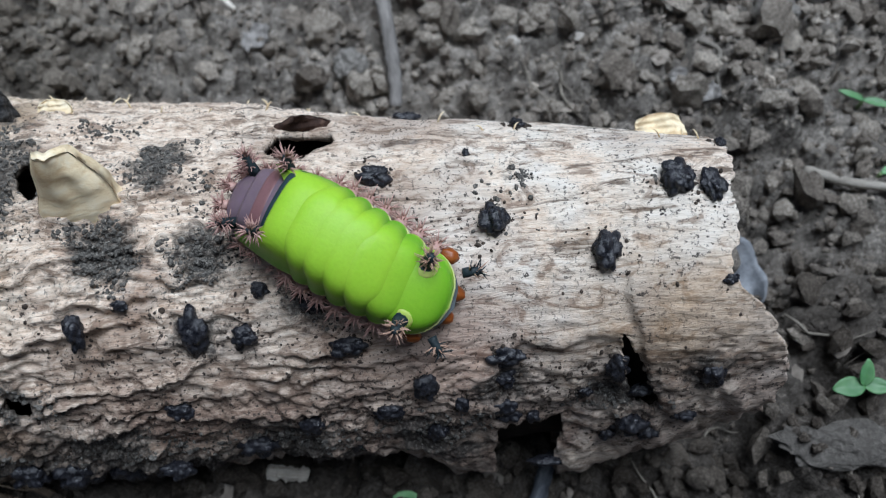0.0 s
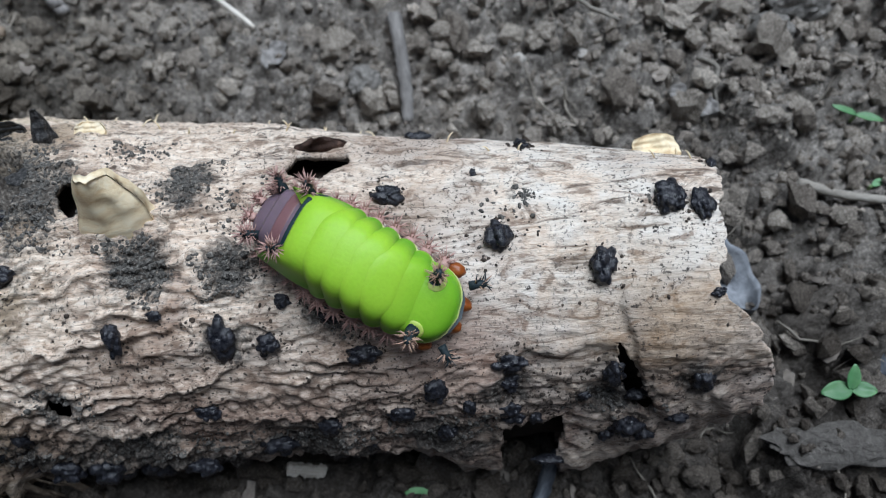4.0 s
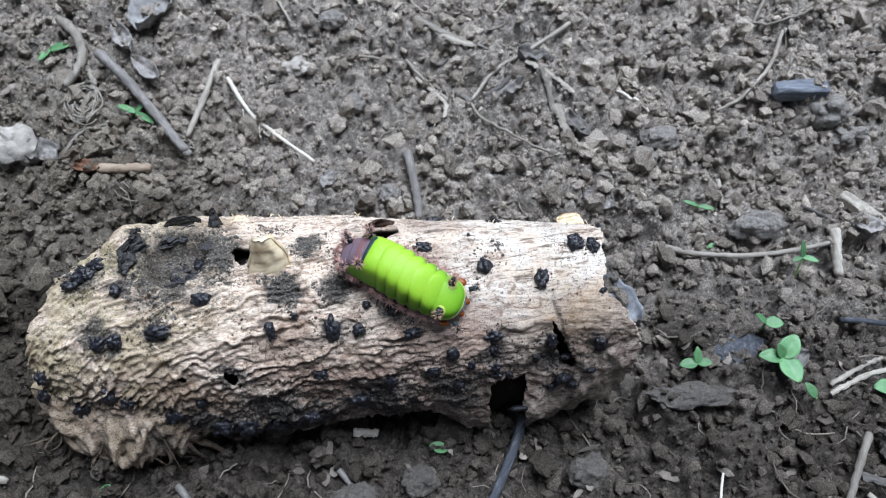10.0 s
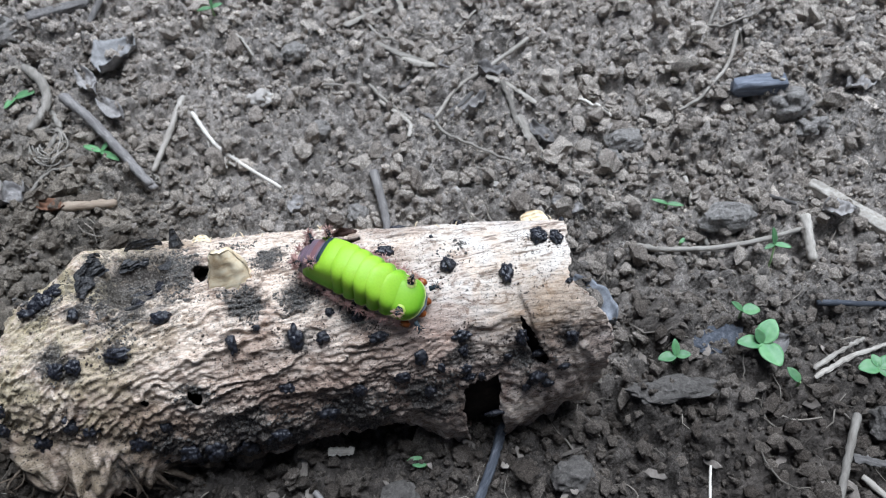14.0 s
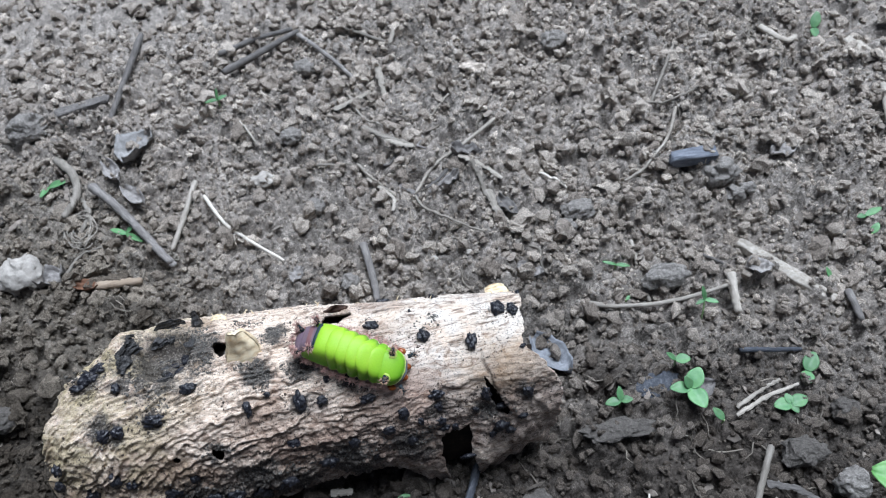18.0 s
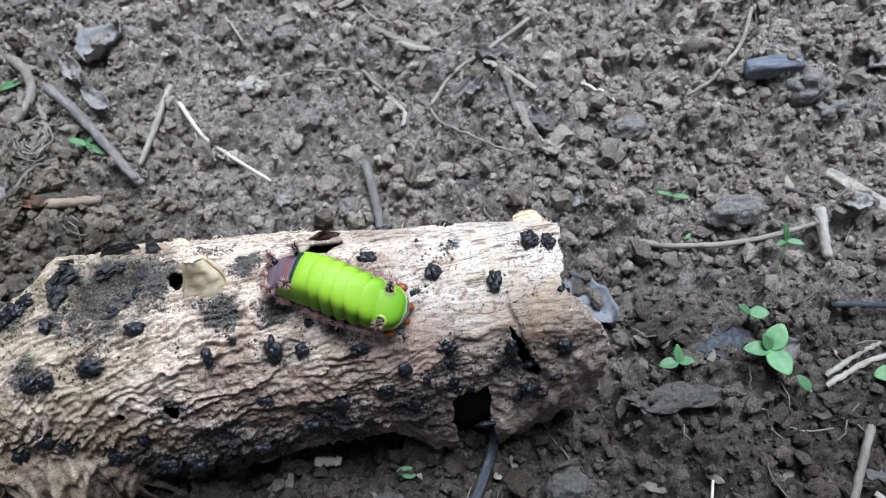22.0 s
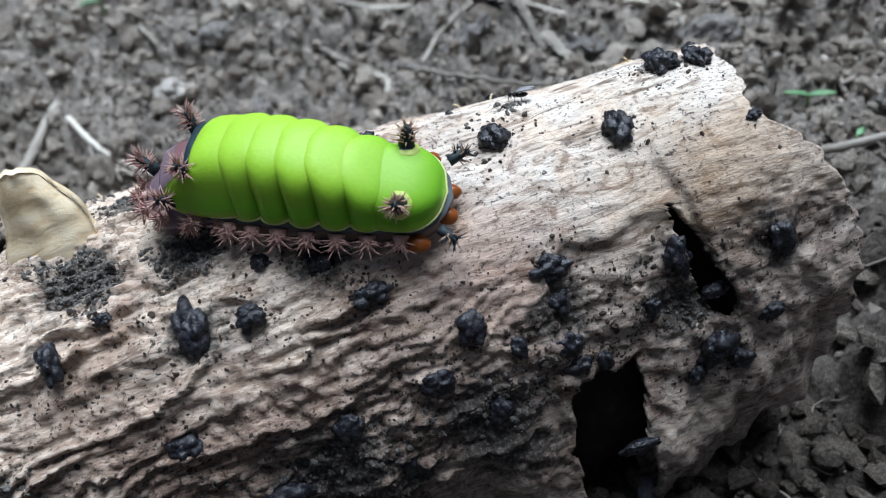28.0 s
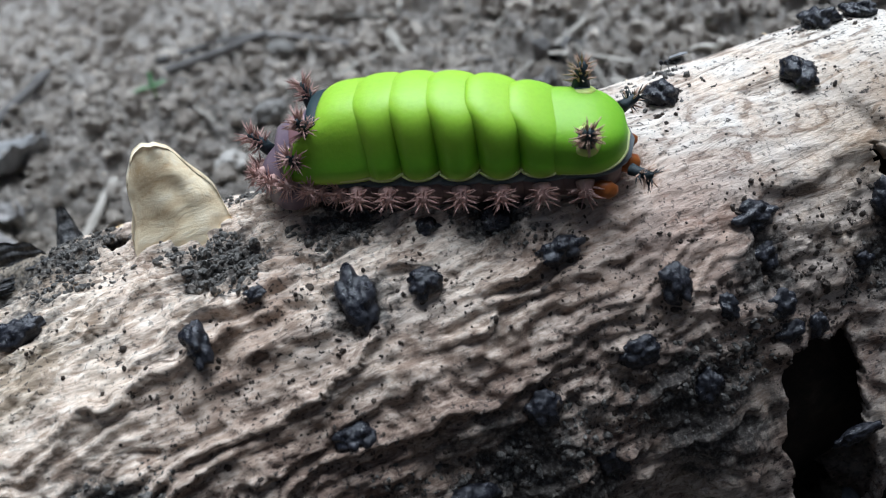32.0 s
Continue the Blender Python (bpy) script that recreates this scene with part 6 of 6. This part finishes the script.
def add_scolus(parent, kind, place, direction, name):
    """kind: horn, small_horn or wart; the mesh is shared between alike ones."""
    if kind not in SCOLI:
        r, h, n, reach = {"horn": (0.07, 0.23, 52, 0.105), "tail_horn": (0.055, 0.22, 64, 0.125), "small_horn": (0.05, 0.18, 28, 0.11), "wart": (0.07, 0.12, 34, 0.115), "tail_wart": (0.055, 0.1, 34, 0.11)}[kind]
        pts, faces, first = scolus(r, h, n, reach, len(kind) * 3 + 1)
        me = bpy.data.meshes.new(name)
        me.from_pydata((np.array([tuple(p) for p in pts]) * CM).tolist(), [], faces)
        me.materials.append(SPINE_PINK if "wart" in kind else SPINE_DARK)
        me.materials.append(SPINE_PINK if "wart" in kind or "tail" in kind else SPINE_TIP)
        idx = np.zeros(len(me.polygons), int)
        idx[first:] = 1
        if kind == "small_horn":
            idx[first : first + (len(idx) - first) // 2] = 0
        me.polygons.foreach_set("material_index", idx.tolist())
        me.polygons.foreach_set("use_smooth", [True] * len(me.polygons))
        SCOLI[kind] = me
    ob = new(name, SCOLI[kind])
    ob.parent = parent
    d = Vector(direction).normalized()
    ob.matrix_local = Matrix.Translation(Vector(place) * CM) @ d.to_track_quat("Z", "Y").to_matrix().to_4x4() @ pose(0, 0, 0, 0, 0, 37 * len(parent.children))
    return ob


CREAMRIM = skin_material("cream_rim", (0.56, 0.66, 0.2), (0.66, 0.72, 0.3))
CATERPILLAR = thing("caterpillar", Matrix.Identity(4), "bright green caterpillar with plum tail and dark spiny horns", "caterpillar")
RINGS = []


def body_rings():
    # share along the body (0 at the front horns, 1 at the saddle's rear edge), half width, height
    shape = [(0.0, 0.385, 0.61), (0.16, 0.42, 0.69), (0.30, 0.445, 0.785), (0.44, 0.46, 0.845), (0.58, 0.465, 0.88), (0.72, 0.465, 0.895), (0.86, 0.45, 0.88)]
    for k, (s, hw, top) in enumerate(shape):
        skirt = 0.31
        if k == 0:
            p, f = ring_slice(0.7, hw, top, skirt, 0.1, 0.10, 0.05, nose=1.0, prof=saddle_profile(), slope=-0.12)
        elif k < len(shape) - 1:
            p, f = ring_slice(0.46, hw, top, skirt, fy=0.72, fz=0.1, prof=saddle_profile(), slope=(shape[k - 1][2] - shape[k + 1][2]) / 0.42)
        else:
            p, f = ring_slice(0.46, hw, top, skirt, fy=0.16, fz=0.1, prof=saddle_profile(), lobe=0.32)
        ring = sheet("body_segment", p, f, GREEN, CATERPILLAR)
        for line in rim_line(0.7 if k == 0 else 0.46, hw, skirt, 0.10 if k == 0 else 0.5 if k < len(shape) - 1 else 0.16, k == 0):
            tp, tf = tube_points(line, [0.012] * len(line), 6)
            sheet("saddle_rim", tp, tf, CREAMRIM, ring, "thin cream rim of the green saddle")
        p, f = ring_slice(0.8 if k == 0 else 0.42, hw * 0.995, skirt + 0.02, skirt - 0.04, fy=0.12, nose=1.0 if k == 0 else 0.0, low=skirt - 0.07)
        sheet("margin", p, f, SLATE, ring, "slate-blue margin")
        p, f = ring_slice(0.66 if k == 0 else 0.36, hw * 0.93, skirt + 0.05, skirt - 0.16, fy=0.12, nose=0.8 if k == 0 else 0.0, low=0.0)
        sheet("flank", p, f, FLANK, ring, "brown flank skin")
        for side in (1, -1):
            add_scolus(ring, "wart", (0, side * hw * 0.99, skirt - 0.07), (0.05, side, -0.55), "tubercle")
            if k == 0:
                horn = add_scolus(ring, "horn", (0.0, side * 0.265, top - 0.085), (0.05, side * 0.55, 1), "horn")
                horn["label"] = "dark spiny horn"
                for size, lift, skin, words in ((0.118, 0.0, RIM, "pale yellow ring round a horn"), (0.092, 0.012, NAVY, "dark teal socket of a horn")):
                    b = lump_bm(size, 3 + side, 3, 0.08, 1.5, (1, 1, 0.35))
                    patch = part("horn_patch", b, skin, ring, words)
                    patch.matrix_local = cm_pose(0.0, side * (0.262 + 0.4 * lift), top - 0.075 + lift, -30 * side)
                add_scolus(ring, "small_horn", (0.33, side * 0.33, skirt - 0.02), (0.8, side * 0.55, 0.15), "front_horn")
                for q, (ax, ay, az, ar) in enumerate(((0.34, 0.12, 0.14, 0.085), (0.14, 0.41, 0.17, 0.085))):
                    bm = lump_bm(ar, 5 + q + side, 3, 0.18, 1.6, (1.25, 0.9, 0.8))
                    lobe = part("amber_lobe", bm, AMBER, ring, "shiny amber lobe")
                    lobe.matrix_local = cm_pose(ax, side * ay, az)
        RINGS.append((ring, s))
    # plum tail
    p, f = ring_slice(0.15, 0.43, 0.83, 0.31, fy=0.06, fz=0.03, low=0.2, prof=saddle_profile())
    collar = sheet("tail_collar", p, f, NAVY, CATERPILLAR, "dark blue collar behind the green saddle")
    RINGS.append((collar, 1.03))
    p, f = ring_slice(0.5, 0.375, 0.70, 0.26, fy=0.10, fz=0.08, low=0.1, prof=saddle_profile(), slope=0.22)
    seg = sheet("tail_segment", p, f, PLUM, CATERPILLAR, "plum-brown tail skin")
    p, f = ring_slice(0.12, 0.375, 0.692, 0.265, fy=0.03, fz=0.015, low=0.26, prof=saddle_profile(), slope=0.22)
    st = sheet("tail_stripe", p, f, RUST, seg, "rust-red stripe")
    st.matrix_local = cm_pose(-0.06, 0, 0)
    for side in (1, -1):
        h = add_scolus(seg, "tail_horn", (0.06, side * 0.3, 0.64), (-0.25, side * 0.4, 1), "horn")
        h["label"] = "dark spiny horn"
        add_scolus(seg, "tail_wart", (-0.05, side * 0.38, 0.28), (-0.1, side, 0.0), "tubercle")
        add_scolus(seg, "tail_wart", (0.16, side * 0.4, 0.22), (0, side, -0.1), "tubercle")
    RINGS.append((seg, 1.16))
    p, f = ring_slice(0.6, 0.335, 0.53, 0.2, fy=0.10, fz=0.12, rear=0.6, low=0.1, prof=saddle_profile(), slope=0.22)
    end = sheet("tail_tip", p, f, PLUM, CATERPILLAR, "plum-brown tail skin")
    for side in (1, -1):
        h = add_scolus(end, "tail_horn", (-0.1, side * 0.26, 0.44), (-0.6, side * 0.5, 0.9), "horn")
        h["label"] = "dark spiny horn"
        add_scolus(end, "tail_wart", (-0.2, side * 0.24, 0.34), (-0.9, side * 0.5, 0.2), "tubercle")
        add_scolus(end, "tail_wart", (-0.05, side * 0.33, 0.25), (-0.3, side, 0.0), "tubercle")
        add_scolus(end, "tail_wart", (-0.28, side * 0.09, 0.36), (-1, side * 0.2, 0.3), "tubercle")
    RINGS.append((end, 1.42))


body_rings()
# the phone keeps the caterpillar sharp; what lies well behind it blurs
cam.data.dof.use_dof = True
cam.data.dof.focus_object = RINGS[3][0]
cam.data.dof.aperture_fstop = 38

# seconds; front horns, saddle's rear edge and tail tip as x along the log (cm) and angle round it (degrees)
CRAWL = [
    (0, 0.28, 25, -0.79, 8, -1.3, 3), (3, 0.28, 25, -0.82, 8.5, -1.25, 2.5), (6, 0.27, 25, -0.86, 7, -1.34, 2), (8, 0.25, 24.5, -1.0, 6, -1.5, 3),
    (9, 0.25, 24.5, -0.98, 5, -1.53, 2), (11, 0.22, 24, -1.02, 4, -1.52, -2), (12, 0.19, 24, -0.93, 0, -0.92, -17), (13, 0.2, 24, -0.92, 1, -1.0, -16),
    (14, 0.19, 24, -1.07, 3, -1.54, -3), (16.5, 0.21, 24.5, -1.15, 6, -1.64, 3), (18, 0.21, 24.5, -1.15, 6, -1.67, 3), (20, 0.18, 24, -1.17, 6, -1.74, 4),
    (22, 0.18, 23, -1.15, 6, -1.73, 4), (24, 0.17, 23, -1.15, 6, -1.78, 4), (25, 0.15, 23, -1.15, 6.5, -1.78, 4.5), (27.5, 0.13, 21.5, -1.34, 5, -1.85, 5.5),
    (28, 0.11, 21.5, -1.36, 4.5, -1.89, 5), (30, 0.06, 21, -1.5, 4, -1.95, 3.5), (32, 0.06, 21, -1.66, 3, -2.1, 3),
]


# ---- the fly ----
def build_fly(k=0.72):
    fly = thing("fly", Matrix.Identity(4), "tiny black fly with folded clear wings on bark", "fly")
    part("thorax", lump_bm(0.045 * k, 1.0, 2, 0.08, 1, (1.2, 0.9, 0.9)), FLY, fly).matrix_local = cm_pose(0, 0, 0.075 * k)
    part("head", lump_bm(0.036 * k, 2.0, 2, 0.06, 1, (0.8, 1.1, 1)), FLY, fly).matrix_local = cm_pose(0.08 * k, 0, 0.09 * k)
    part("abdomen", lump_bm(0.042 * k, 3.0, 2, 0.06, 1, (1.9, 0.85, 0.8)), FLY, fly).matrix_local = cm_pose(-0.095 * k, 0, 0.06 * k, 0, 8, 0)
    for side in (1, -1):
        pts, faces = leaf_blade(0.24 * k, 0.1 * k, 0.05, 0.05, side)
        w = sheet("wing", pts, faces, WING, fly, "clear grey wing")
        w.matrix_local = cm_pose(-0.02 * k, side * 0.015 * k, 0.105 * k, side * -8, -8, 180 - side * 9)
        for dx in (0.05 * k, 0.0, -0.05 * k):
            tp, tf = tube_points([(dx, side * 0.03 * k, 0.06 * k), (dx * 1.6, side * 0.07 * k, 0.075 * k), (dx * 2, side * 0.09 * k, 0.0)], [0.006, 0.005, 0.003], 5)
            sheet("leg", tp, tf, FLY, fly)
    return fly


FLY_THING = build_fly()


def crawl_pose(row, s):
    """Pose of the body ring at share s of the body for one row of CRAWL."""
    ctrl = [(row[1], row[2], 0), (row[3], row[4], 0), (row[5], row[6], 0)]
    share = 0.5 * s if s <= 1 else 0.5 + 0.5 * (s - 1) / 0.62
    line = spline(ctrl, 201)

    def place(q):
        q = q * 200
        i = max(0, min(199, int(math.floor(q))))
        x, deg, _ = line[i].lerp(line[i + 1], q - i)
        yc, zc, r = (float(v) for v in log_axis(x))
        n = Vector((0, -math.sin(radians(deg)), math.cos(radians(deg))))
        return Vector((x, yc, zc)) + n * (r + 0.01), n

    p, n = place(share)
    ahead = (place(share - 0.06)[0] - place(share + 0.06)[0]).normalized()
    if s <= 1:
        # the saddle keeps straight unless the tail is bent well aside
        front, rear, tip = place(0.0)[0], place(0.5)[0], place(1.0)[0]
        chord = (front - rear).normalized()
        bent = max(0.0, min(1.0, (0.97 - chord.dot((rear - tip).normalized())) / 0.3))
        ahead = chord.lerp(ahead, bent)
    ahead = (ahead - n * ahead.dot(n)).normalized()
    m = Matrix((ahead, n.cross(ahead), n)).transposed().to_4x4()
    return Matrix.Translation(p * CM) @ m


def motions():
    for ring, s in RINGS:
        walk(ring, [(row[0], crawl_pose(row, s)) for row in CRAWL])
    # the fly comes in, rests, and later steps up to a grey crust
    away = cm_pose(16.0, -7.0, 0.35, 0, 0, 60)
    first = log_frame(1.62, -4, 0.0, 160)
    second = log_frame(1.47, -15, 0.02, 150)
    walk(FLY_THING, [(0, away), (17.6, away), (18.0, cm_pose(9.0, -1.0, 5.0, 0, 0, 120)), (18.4, first), (21.2, first), (21.9, second), (32, second)])


motions()
